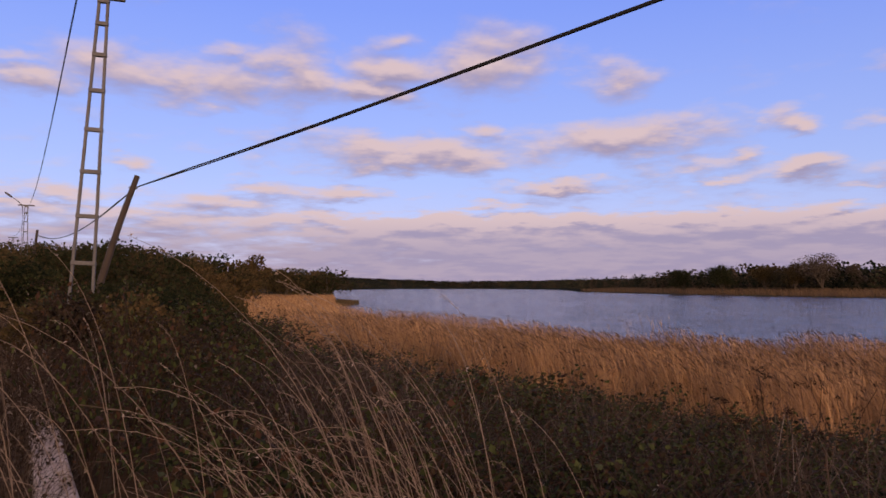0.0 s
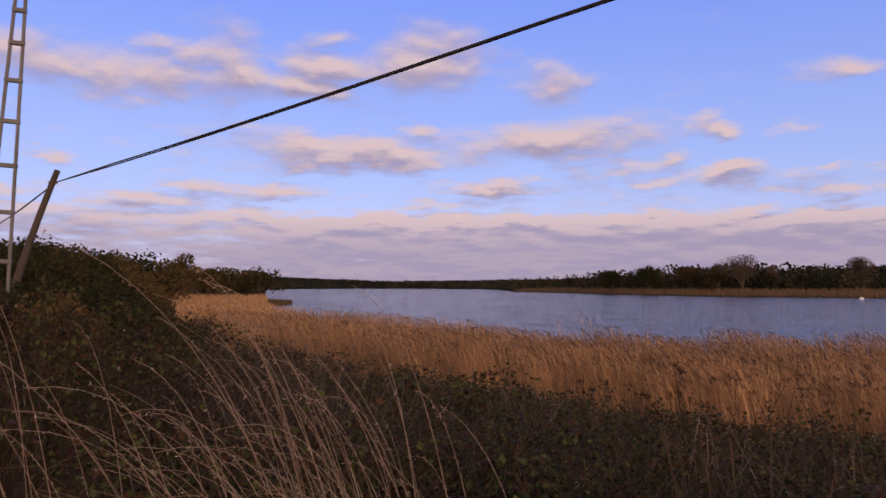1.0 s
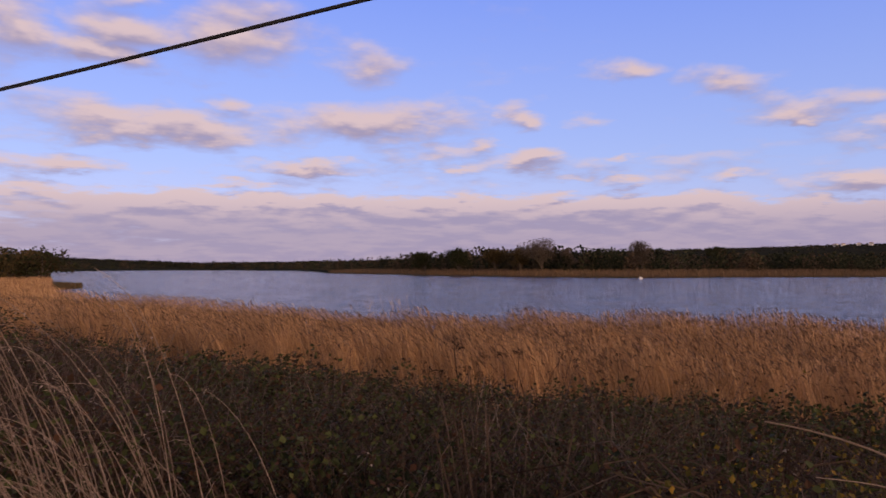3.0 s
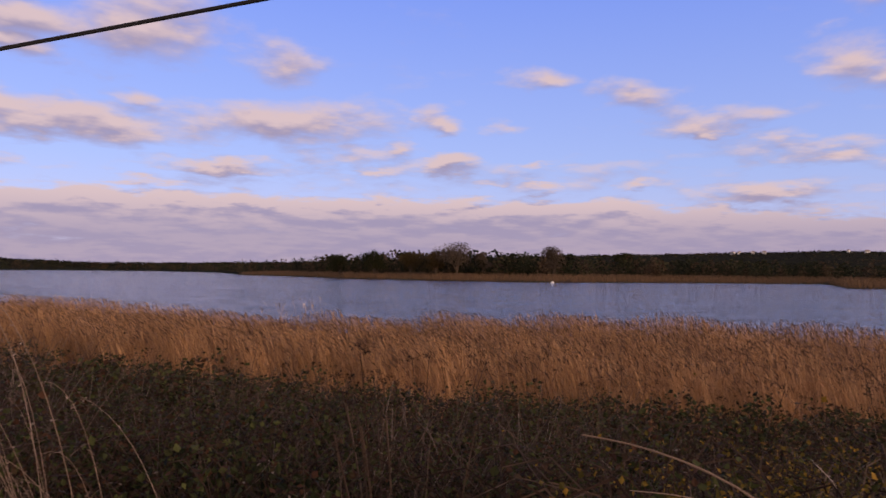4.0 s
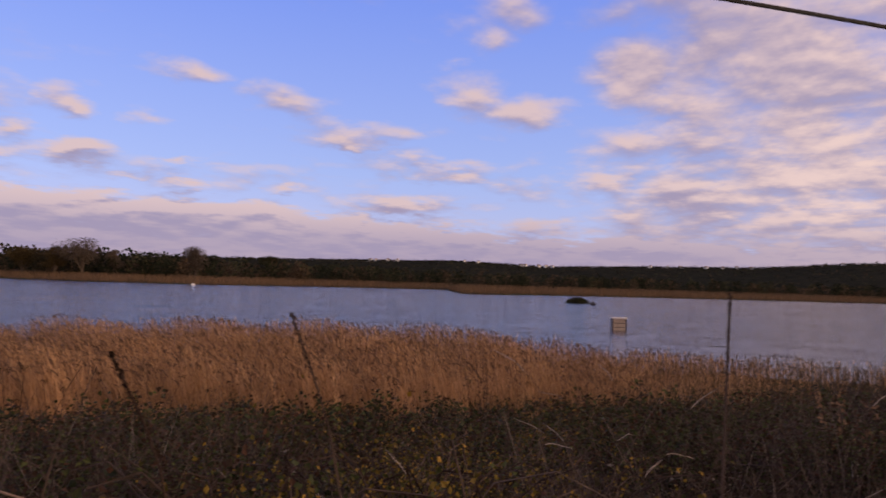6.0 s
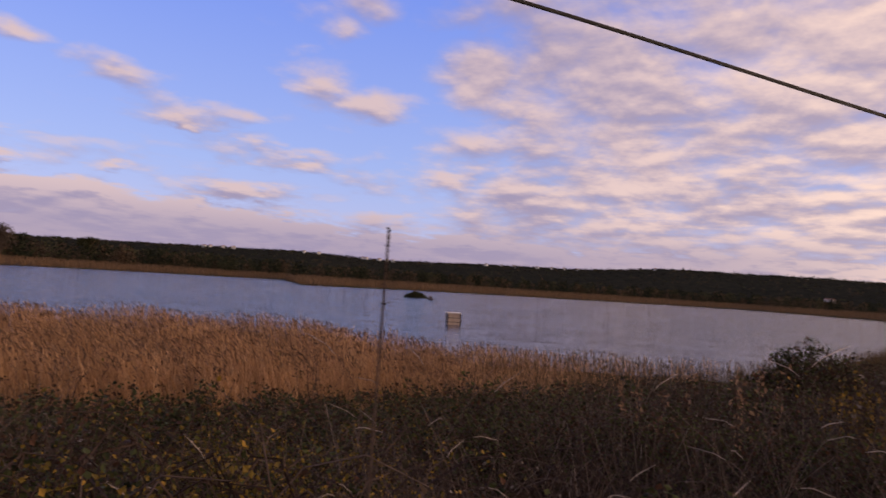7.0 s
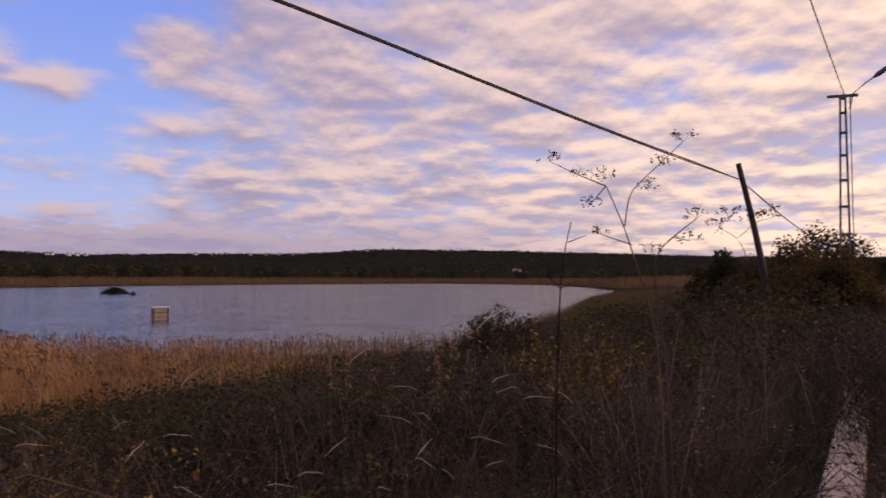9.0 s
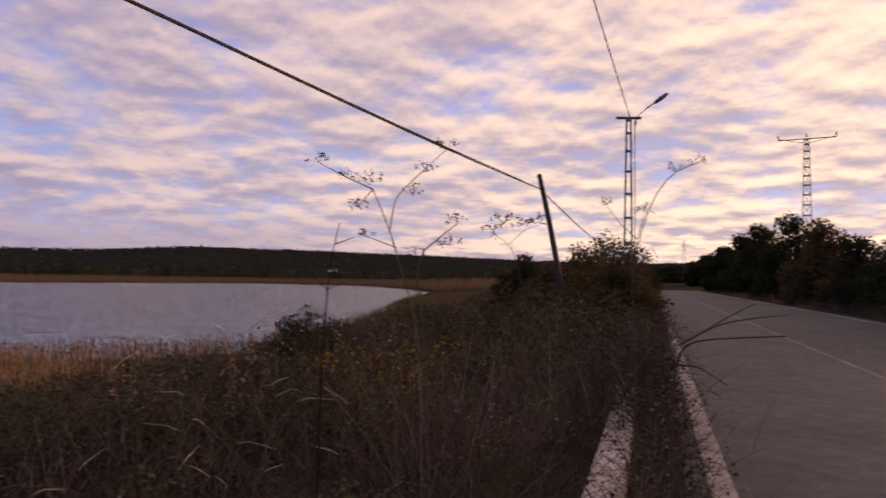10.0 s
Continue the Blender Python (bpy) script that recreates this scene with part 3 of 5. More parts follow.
# ---- reeds ----
def reed_field(name, at, tall, mat, label, lean=(-0.2, 0.0), width=0.016, leaf_count=2, plume=True):
    n = len(at)
    h = tall * RNG.uniform(0.72, 1.08, n)
    dirx = RNG.normal(lean[0], 0.10, n)[:, None] * np.array([1.0, 0, 0]) + RNG.normal(lean[1], 0.10, n)[:, None] * np.array([0, 1.0, 0])
    q = np.linspace(0, 1, 4)[None, :, None]
    path = at[:, None, :] + np.array([0, 0, 1.0]) * h[:, None, None] * q * (1 - 0.06 * q) + dirx[:, None, :] * h[:, None, None] * q ** 1.7
    pieces = [ribbons(path, np.linspace(1.0, 0.5, 4) * width)]
    for _ in range(leaf_count):
        k = RNG.uniform(0.25, 0.95, n)[:, None]
        root = at + np.array([0, 0, 1.0]) * (h[:, None] * k * 0.97) + dirx * h[:, None] * k ** 1.7
        a = RNG.uniform(0, 2 * np.pi, n)
        out = np.stack([np.cos(a) * 0.25 - 0.22, np.sin(a) * 0.25, RNG.uniform(0.5, 1.2, n)], -1)
        out *= RNG.uniform(0.18, 0.38, n)[:, None]
        pieces.append(ribbons(np.stack([root, root + out * 0.6, root + out * [1.25, 1.25, 0.75]], 1), np.array([0.9, 1.0, 0.15]) * width * 1.3))
    ob = sheet(name, *joined(*pieces), mat)
    tagged(ob, label, "reeds", kind="stuff")
    if plume:
        pick = RNG.random(n) < 0.55
        tip = path[pick, -1]
        m = len(tip)
        drop = np.stack([RNG.normal(-0.12, 0.05, m), RNG.normal(-0.02, 0.05, m), RNG.uniform(0.06, 0.2, m)], -1)
        sheet("plume_mass", *joined(ribbons(np.stack([tip - drop * 0.4, tip + drop * 0.4, tip + drop * [1.4, 1.4, 0.7]], 1), np.array([0.5, 1.6, 0.3]) * 0.028)), M_PLUME, ob)
    return ob


def scatter(n, u1, u2, keep, r1, r2):
    u = RNG.uniform(u1, u2, n)
    r = np.sqrt(RNG.uniform(r1 * r1, r2 * r2, n))
    ok = keep(u, r)
    p = at_bearing(u[ok], r[ok])
    p[:, 2] = height(p[:, 0], p[:, 1]) - 0.03
    return p, u[ok], r[ok]


SCRUB_U = [-35, -16, -11, -8, -4, 0, 3, 8, 12, 20, 40, 55, 65, 72, 78, 85, 95, 101, 110, 125]
SCRUB_R = [52, 45, 37, 32, 25.5, 23.5, 21, 19.5, 18.5, 18, 17.4, 18, 19.5, 22, 24, 32, 44, 60, 60, 60]


def scrub_edge(u):
    return np.interp(u, SCRUB_U, SCRUB_R)


p, u, r = scatter(185000, -12, 90, lambda u, r: (r > scrub_edge(u) - 1.0 + 0.6 * np.sin(u * 1.3)) & (r < shore(u) + 0.5), 16, 62)
pick = RNG.random(len(p)) < np.clip(26.0 / r, 0.25, 1) ** 1.5 * (1 - 0.9 * step01(u, 58, 84))
reed_field("reed_bed", p[pick], (2.05 - 0.95 * step01(u, 58, 74))[pick] * (1 + 0.08 * np.sin(u * 0.7 + r * 0.4))[pick], M_REED,
           "tall dry golden reeds leaning in the wind along the shore")
p, u, r = scatter(15000, -19, -5, lambda u, r: (r > scrub_edge(u)) & ((u < -8.5) | (r < shore(u))), 44, 230)
reed_field("reed_meadow", p, 2.0, M_REED, "wide dry golden reed meadow beside the lake", width=0.06, leaf_count=1, plume=False)
p, u, r = scatter(50000, 64, 104, lambda u, r: (r > scrub_edge(u) - 6) & (r < shore(u) + 0.3), 18, 130)
reed_field("marsh_grass", p, 1.1 - 0.3 * step01(u, 92, 99), M_REED_LOW, "low brown marsh grass at the water's edge", width=0.024, leaf_count=1, plume=False)
p, u, r = scatter(9000, 99, 116, lambda u, r: (lakeward(r * np.sin(np.radians(u)), r * np.cos(np.radians(u))) > 3) & ((u > 104.4) | (r < shore(u))), 20, 150)
reed_field("bank_grass", p, 0.9, M_REED_LOW, "rough brown grass on the bank behind the shore", width=0.03, leaf_count=1, plume=False)
a, q = RNG.uniform(0, 6.28, 1800), np.sqrt(RNG.random(1800))
p = at_bearing(-9.0 + np.cos(a) * q * 2.4, 180 + np.sin(a) * q * 22, WATER - 0.05)
reed_field("marsh_spit", p, 1.0, M_REED_LOW, "dark grassy spit reaching into the lake", width=0.14, leaf_count=1, plume=False)
p, u, r = scatter(260, 13, 20, lambda u, r: (r > shore(u) - 4) & (r < shore(u)), 28, 42)
reed_field("tall_reeds", p[:46], 2.75, M_REED, "taller reeds with dark plumes above the reed bed", lean=(-0.2, 0.0))
p, u, r = scatter(300000, 9, 112, lambda u, r: (r > far_shore(u) - 1.0) & (r < far_shore(u) + 75), 230, 640)
reed_field("far_reed_bed", p[:32000], 2.6, M_FAR_REED, "band of dry reeds on the far shore", width=0.22, leaf_count=0, plume=False)


# ---- brambles and weeds on the bank ----
def arching(n, spread, tall, k=6):
    a = RNG.uniform(0, 2 * np.pi, n)
    reach, h = spread * RNG.uniform(0.4, 1.2, n), tall * RNG.uniform(0.55, 1.1, n)
    q = np.linspace(0, 1, k)[None, :]
    out = reach[:, None] * q ** 1.3
    up = h[:, None] * np.sin(q * RNG.uniform(1.3, 2.5, n)[:, None])
    w = RNG.normal(0, 0.05, (n, k)).cumsum(1) * spread
    x0, y0 = RNG.normal(0, 0.22 * spread, (2, n))
    return np.stack([x0[:, None] + np.cos(a)[:, None] * out - np.sin(a)[:, None] * w, y0[:, None] + np.sin(a)[:, None] * out + np.cos(a)[:, None] * w, up - 0.08], -1)


def bramble(mat_leaf, label, n_cane=30, n_leaf=900, spread=1.0, tall=1.2, size=0.062, flat=False):
    bush = thing("bramble_bush", Matrix(), label, "bush", "brambles on the bank")
    canes = arching(n_cane, spread, tall)
    sheet("cane_tangle", *(ribbons(canes, np.linspace(0.011, 0.005, 6)) if flat else tubes(canes, np.linspace(0.006, 0.0025, 6), 3)), M_CANE, bush)
    i, k = RNG.integers(0, n_cane, n_leaf), RNG.uniform(0.2, 1.0, n_leaf) * 4.99
    j = k.astype(int)
    at = canes[i, j] + (canes[i, j + 1] - canes[i, j]) * (k - j)[:, None] + RNG.normal(0, 0.055, (n_leaf, 3))
    sheet("foliage", *leaves(at, RNG.uniform(0.6, 1.3, n_leaf) * size, 0.75), mat_leaf, bush)
    return bush


def weeds(label, n_stem=58, spread=0.85, tall=1.2, flat=False):
    bush = thing("dead_weeds", Matrix(), label, "weeds", "dead weeds on the bank")
    k = 5
    x0, y0 = RNG.normal(0, 0.45 * spread, (2, n_stem))
    h = tall * RNG.uniform(0.5, 1.1, n_stem)
    q = np.linspace(0, 1, k)[None, :]
    dx, dy = RNG.normal(-0.10, 0.42, n_stem), RNG.normal(0, 0.42, n_stem)
    st = np.stack([x0[:, None] + dx[:, None] * h[:, None] * q ** 1.5, y0[:, None] + dy[:, None] * h[:, None] * q ** 1.5, h[:, None] * q - 0.06], -1)
    pieces = [ribbons(st, np.linspace(0.009, 0.004, k)) if flat else tubes(st, np.linspace(0.0038, 0.0015, k), 3)]
    for _ in range(2 if flat else 3):
        t = RNG.uniform(0.45, 0.95, n_stem)
        a = RNG.uniform(0, 2 * np.pi, n_stem)
        root = np.stack([x0 + dx * h * t ** 1.5, y0 + dy * h * t ** 1.5, h * t - 0.06], -1)
        tip = root + np.stack([np.cos(a), np.sin(a), RNG.uniform(-0.1, 1.0, n_stem)], -1) * RNG.uniform(0.08, 0.26, n_stem)[:, None]
        pieces.append(ribbons(np.stack([root, tip], 1), [0.004, 0.002]))
    sheet("stem_tangle", *joined(*pieces), M_STEM, bush)
    m = n_stem * 5
    i, t = RNG.integers(0, n_stem, m), RNG.uniform(0.25, 1.02, m)
    at = np.stack([x0[i] + dx[i] * h[i] * t ** 1.5, y0[i] + dy[i] * h[i] * t ** 1.5, h[i] * t - 0.06], -1) + RNG.normal(0, 0.04, (m, 3))
    sheet("dry_foliage", *leaves(at, RNG.uniform(0.012, 0.034, m), 0.5), M_LEAF_DRY, bush)
    return bush


GREEN = [bramble(M_LEAF, "dense dark green bramble bush on the bank", 34, 1500, 1.0, 1.2, 0.044) for _ in range(3)]
DRY = [bramble(M_LEAF_DRY, "brown withered bramble bush on the bank", 44, 420, 1.0, 1.15, 0.04) for _ in range(2)]
YELLOW = [bramble(M_LEAF_YELLOW, "bush with yellowing autumn leaves on the bank", 26, 620, 0.8, 1.0, 0.045) for _ in range(2)]
YELLOW_NEAR = [bramble(M_LEAF_VINE, "low vine with small yellowing leaves among brambles", 40, 1200, 0.8, 1.0, 0.021) for _ in range(2)]
WEEDS = [weeds("dead brown weeds with thin dry stems on the bank") for _ in range(3)]
FAR_KIND = {id(GREEN): [bramble(M_LEAF, "dense dark green bramble bush on the bank", 14, 520, 1.0, 1.2, 0.074, True) for _ in range(3)],
            id(DRY): [bramble(M_LEAF_DRY, "brown withered bramble bush on the bank", 30, 300, 1.0, 1.15, 0.05, True) for _ in range(2)],
            id(YELLOW): [bramble(M_LEAF_YELLOW, "bush with yellowing leaves", 14, 420, 0.8, 1.0, 0.06, True) for _ in range(2)],
            id(WEEDS): [weeds("dead brown weeds", 46, 0.95, 1.2, True) for _ in range(2)]}
USED = set()


def plant(protos, x, y, scale, tall=1.0, drop=0.0):
    ob = protos[int(RNG.integers(len(protos)))]
    z = float(height(np.array(x), np.array(y))) - drop
    size = Vector((scale, scale, scale * tall))
    m = Matrix.LocRotScale((x, y, z), Euler((0, 0, float(RNG.uniform(0, 6.28)))), None)
    if ob.name not in USED:
        USED.add(ob.name)
        ob.matrix_world = m
    else:
        ob = copy_thing(ob, m)
    ob.scale = size
    return ob


def zone(u, r):
    """Which kind of scrub grows at a bearing and distance."""
    x, y = r * math.sin(radians(u)), r * math.cos(radians(u))
    t = float(np.clip(0.5 + 0.75 * noise.noise((x * 0.45, y * 0.45, 9.0)) + RNG.uniform(-0.3, 0.3), 0, 0.999))
    if (44 < u < 74 and 6.5 < r < 13 and t < 0.30) or (98 < u < 107 and 10 < r < 24 and t < 0.25):
        return YELLOW
    if u < 8 and r < 5.5:
        return WEEDS if t < 0.42 else GREEN if t < 0.70 else DRY
    if u < 62 and r < 5.0:
        return WEEDS if t < 0.22 else DRY if t < 0.48 else GREEN
    if u > 62 and r < 15:
        return WEEDS if t < 0.38 else DRY if t < 0.62 else GREEN
    if u > 74:
        return (WEEDS, GREEN, DRY, WEEDS, GREEN)[int(t * 5)]
    if u < -2 and t < 0.5:
        return DRY
    return GREEN if t < 0.72 else DRY if t < 0.88 else WEEDS


HEDGE_U = [-40, -24, -16, -8, 0.7, 7, 14, 30, 49, 55, 68, 78, 87, 96, 104, 108, 125]
HEDGE_E = [1.0, 0.5, -2.0, -4.0, -5.9, -7.4, -8.4, -8.5, -8.2, -8.5, -6.9, -5.4, -4.5, -3.1, -1.2, -0.2, 0.5]


def kept_low(u, r, scale, tall, reach=1.3):
    """The height factor at which a bush stays under the hedge's top line."""
    x, y = r * math.sin(radians(u)), r * math.cos(radians(u))
    line = float(np.interp(u, HEDGE_U, HEDGE_E)) + 0.3 + 1.5 * noise.noise((u * 0.30, 0.5, 2.0)) + 0.9 * noise.noise((u * 1.1, r * 0.3, 5.0)) + float(RNG.uniform(-3.2 if r < 9 else -1.2, 0.6))
    room = EYE + r * math.tan(radians(line)) - float(height(np.array(x), np.array(y)))
    return min(tall, max(0.16, room / (reach * scale)))


NEAR_LIMIT = 8.5
FAR_PARTS = {}


def plant_far(protos, x, y, scale, tall):
    """Adds a bush to the joined scrub further down the bank."""
    protos = FAR_KIND[id(protos)]
    ob = protos[int(RNG.integers(len(protos)))]
    z = float(height(np.array(x), np.array(y)))
    a = RNG.uniform(0, 6.28)
    for c in ob.children:
        me = c.data
        co = np.empty(len(me.vertices) * 3, dtype=np.float32)
        me.vertices.foreach_get("co", co)
        fa = np.empty(len(me.loops), dtype=np.int32)
        me.loops.foreach_get("vertex_index", fa)
        co = co.reshape(-1, 3) * [scale, scale, scale * tall]
        co = np.stack([co[:, 0] * math.cos(a) - co[:, 1] * math.sin(a) + x, co[:, 0] * math.sin(a) + co[:, 1] * math.cos(a) + y, co[:, 2] + z], -1)
        FAR_PARTS.setdefault(me.materials[0].name, []).append((co, fa.reshape(-1, 4)))


rad = 1.9
while rad < 60:
    gap = 0.8 if rad < NEAR_LIMIT else 1.15 if rad < 20 else 2.3
    for uu in np.arange(-38, 124, math.degrees(gap / rad)):
        r = rad + RNG.uniform(-0.5, 0.5) * gap
        u = uu + RNG.uniform(-0.5, 0.5) * math.degrees(gap / rad)
        x, y = r * math.sin(radians(u)), r * math.cos(radians(u))
        w = float(lakeward(np.array(x), np.array(y)))
        if w < (1.25 if u < -16 and r < 7 else 0.42 if r > 5 else 0.7) or r > scrub_edge(u) or (r > shore(u) - 3):
            continue
        tall = 0.74 + 0.42 * noise.noise((x * 0.3, y * 0.3, 0.0)) + 0.34 * noise.noise((x * 0.9, y * 0.9, 4.0))
        if u < -16 and r > 6:
            tall *= 1.2 + 0.5 * float(step01(-u, 16, 24))
        if r < 6:
            tall *= 1.15
        if r < 3.4 and u < 12:
            tall *= 0.55
        if u > 84 and r > 14:
            tall *= 0.75 if u < 102 else 1.25
        if rad < NEAR_LIMIT:
            size = RNG.uniform(0.75, 1.05)
            plant(zone(u, r), x, y, size, kept_low(u, r, size, tall))
        else:
            big = 1.0 if rad < 20 else 1.7
            size = big * RNG.uniform(0.85, 1.2)
            plant_far(zone(u, r), x, y, size, kept_low(u, r, size, tall / big ** 0.6))
    rad += gap * 0.95
# taller dead weeds standing out of the brambles
for _ in range(110):
    u, r = RNG.uniform(-14, 118), RNG.uniform(5.0, 17)
    x, y = r * math.sin(radians(u)), r * math.cos(radians(u))
    if lakeward(np.array(x), np.array(y)) > 0.9:
        plant_far(WEEDS, x, y, RNG.uniform(0.7, 0.95), RNG.uniform(1.1, 1.35))
# rough grass and weeds on the far verge of the road
for s in np.concatenate([np.arange(4, 60, 0.45), np.arange(60, 150, 1.3)]):
    q = along(-11.5 - RNG.uniform(0.0, 1.4), s, s, 1.0)[0]
    plant_far(DRY if RNG.random() < 0.5 else WEEDS, float(q[0]), float(q[1]), RNG.uniform(0.6, 0.85), RNG.uniform(0.6, 1.1))
scrub = None
for protos in FAR_KIND.values():
    for ob in protos:
        for c in list(ob.children):
            bpy.data.objects.remove(c)
        bpy.data.objects.remove(ob)
for mat_name, pieces in FAR_PARTS.items():
    ob = sheet("far_scrub" if scrub is None else "scrub_growth", *joined(*pieces), bpy.data.materials[mat_name], scrub)
    if scrub is None:
        scrub = tagged(ob, "tangle of brambles and dead weeds down the bank", "scrub", kind="stuff")
# weeds against the wall, on its road side and over its far ends
VERGE = [weeds("dark roadside weeds growing against the low wall", 46, 0.3, 0.75), bramble(M_LEAF_DRY, "withered bramble trailing against the low wall", 16, 260, 0.5, 0.55, 0.045)]
for s in np.arange(-34, 34, 0.42):
    q = along(-0.36 + RNG.uniform(-0.09, 0.09), s, s, 1.0)[0]
    if np.hypot(*q) > 2.6:
        plant(VERGE, float(q[0]), float(q[1]), RNG.uniform(0.75, 1.1), 1.05)
    if 5.0 < abs(s) < 16 and RNG.random() < 0.3:
        q = along(-0.66 - RNG.uniform(0.0, 0.14), s, s, 1.0)[0]
        plant(VERGE[1:], float(q[0]), float(q[1]), RNG.uniform(0.45, 0.6), 0.5)
    if abs(s) > 8.0 and RNG.random() < 0.85:
        q = along(RNG.uniform(-0.1, 0.35), s, s, 1.0)[0]
        plant(DRY if RNG.random() < 0.5 else WEEDS, float(q[0]), float(q[1]), RNG.uniform(0.7, 0.95), 1.0)


# ---- trees ----
def crown_points(n, lobes, squash=0.8):
    c = np.array([l[:3] for l in lobes])
    rad = np.array([l[3] for l in lobes])
    i = RNG.choice(len(lobes), n, p=rad ** 2 / (rad ** 2).sum())
    d = RNG.normal(size=(n, 3))
    d /= np.linalg.norm(d, axis=1, keepdims=True)
    d[:, 2] *= squash
    return c[i] + d * (rad[i] * RNG.uniform(0.2, 1.1, n) ** 0.5)[:, None]


def limb_paths(lobes, base, tall):
    out = []
    for lx, ly, lz, lr in lobes:
        a, b = np.array([0, 0, base]), np.array([lx, ly, lz])
        mid = (a + b) / 2 + np.array([lx * -0.15, ly * -0.15, tall * 0.05])
        q = np.linspace(0, 1, 6)[:, None]
        out.append((1 - q) ** 2 * a + 2 * q * (1 - q) * mid + q * q * b)
    return np.array(out)


def tree(name, at, tall, wide, mat, label, category, leaf=0.35, n=1400, lobes=9, trunk=0.35, group=""):
    t = thing(name, Matrix.Translation(at), label, category, group)
    ls = []
    for _ in range(lobes):
        a, q = RNG.uniform(0, 6.28), RNG.uniform(0.2, 1.0)
        rr = wide * 0.33 * q
        z = tall * (trunk + (1 - trunk) * RNG.uniform(0.25, 0.82))
        ls.append((math.cos(a) * rr * 1.2, math.sin(a) * rr * 1.2, z, wide * RNG.uniform(0.16, 0.27)))
    ls.append((0, 0, tall * 0.85, wide * 0.2))
    limbs = limb_paths(ls, tall * trunk * 0.5, tall)
    stem = np.array([[[0.02 * wide * math.sin(q * 3), 0, -0.4 + (tall * 0.7 + 0.4) * q] for q in np.linspace(0, 1, 7)]])
    v = joined(tubes(stem, np.linspace(0.045, 0.012, 7) * tall * 0.7, 7), tubes(limbs, np.linspace(0.018, 0.004, 6) * tall * 0.6, 4))
    sheet("trunk", *v, M_BARK, t)
    pts = crown_points(n, ls)
    sheet("crown", *leaves(pts, RNG.uniform(0.6, 1.3, n) * leaf, 0.8), mat, t)
    return t


def shrub(name, at, tall, wide, mat, label, category="bush", leaf=0.12, n=4200, group=""):
    t = thing(name, Matrix.Translation(at), label, category, group)
    ls = [(0, 0, tall * 0.5, wide * 0.3), (wide * 0.06, 0, tall - wide * 0.17, wide * 0.18), (0, -wide * 0.1, tall * 0.72, wide * 0.24)]
    for k in range(5):
        ls.append((math.cos(k * 1.26) * wide * 0.3, math.sin(k * 1.26) * wide * 0.3, tall * 0.14, wide * 0.19))
    for _ in range(10):
        a, q = RNG.uniform(0, 6.28), RNG.uniform(0.3, 1.0)
        ls.append((math.cos(a) * wide * 0.38 * q, math.sin(a) * wide * 0.38 * q, tall * RNG.uniform(0.2, 0.85 - 0.35 * q), wide * RNG.uniform(0.13, 0.22)))
    sheet("stem_tangle", *tubes(limb_paths(ls, -0.2, tall), np.linspace(0.02, 0.005, 6) * tall, 4), M_BARK, t)
    pts = crown_points(n, ls, 0.9)
    core = crown_points(n // 3, [(x, y, z, q * 0.84) for x, y, z, q in ls], 0.9)
    pts[:, 2], core[:, 2] = np.maximum(pts[:, 2], 0.02), np.maximum(core[:, 2], 0.02)
    both = joined(leaves(pts, RNG.uniform(0.6, 1.3, n) * leaf, 0.75), leaves(core, RNG.uniform(1.2, 2.0, len(core)) * leaf, 0.9))
    sheet("foliage", *both, mat, t)
    return t


def ground_at(u, r):
    x, y = r * math.sin(radians(u)), r * math.cos(radians(u))
    return (x, y, float(height(np.array(x), np.array(y))))


# thicket by the road on the west side
for u, r, top, wide in [(-33.5, 62, 2.7, 7), (-31, 55, 2.5, 7), (-29, 60, 2.9, 7), (-27, 52, 2.9, 6), (-25.5, 62, 3.2, 7), (-24, 50, 3.4, 7), (-22, 58, 3.0, 7),
                        (-20.5, 52, 2.6, 6), (-19, 60, 2.4, 7), (-17.6, 50, 1.2, 5), (-22.5, 40, 1.7, 6), (-26, 40, 1.6, 6), (-30, 42, 1.6, 6), (-19.5, 43, 0.9, 5),
                        (-17.2, 46, 0.2, 4.5), (-34, 36, 1.6, 6)]:
    b = ground_at(u, r)
    shrub("thicket_bush", b, EYE + math.tan(radians(top)) * r - b[2], wide, M_TREE_DARK if (u * 7) % 3 < 2 else M_TREE_BROWN,
          "dark evergreen roadside thicket bush", "bush", 0.16, 4800, "thicket beside the road")
for u, r, top, wide, mat in [(-28.2, 16.5, -0.9, 2.2, M_TREE_BROWN), (-26.3, 15, -0.7, 2.6, M_LEAF_DRY), (-24.4, 17, -0.3, 3.2, M_TREE_DARK), (-22.3, 15, -0.9, 3.0, M_TREE_BROWN),
                             (-20.2, 18, -0.6, 3.6, M_TREE_DARK), (-18.2, 17, -1.6, 3.2, M_LEAF), (-25.5, 23, 0.2, 3.6, M_TREE_DARK), (-22.5, 24, 0.4, 3.8, M_TREE_DARK), (-19.5, 26, 0.2, 4.0, M_TREE_DARK),
                             (-17.0, 27, -1.2, 4.0, M_TREE_DARK), (-15.2, 22, -3.4, 3.2, M_LEAF)]:
    b = ground_at(u, r)
    shrub("bank_bush", b, EYE + math.tan(radians(top)) * r - b[2], wide, mat, "dense dark bush on the overgrown bank", "bush", 0.085, 4200, "bushes on the west bank")
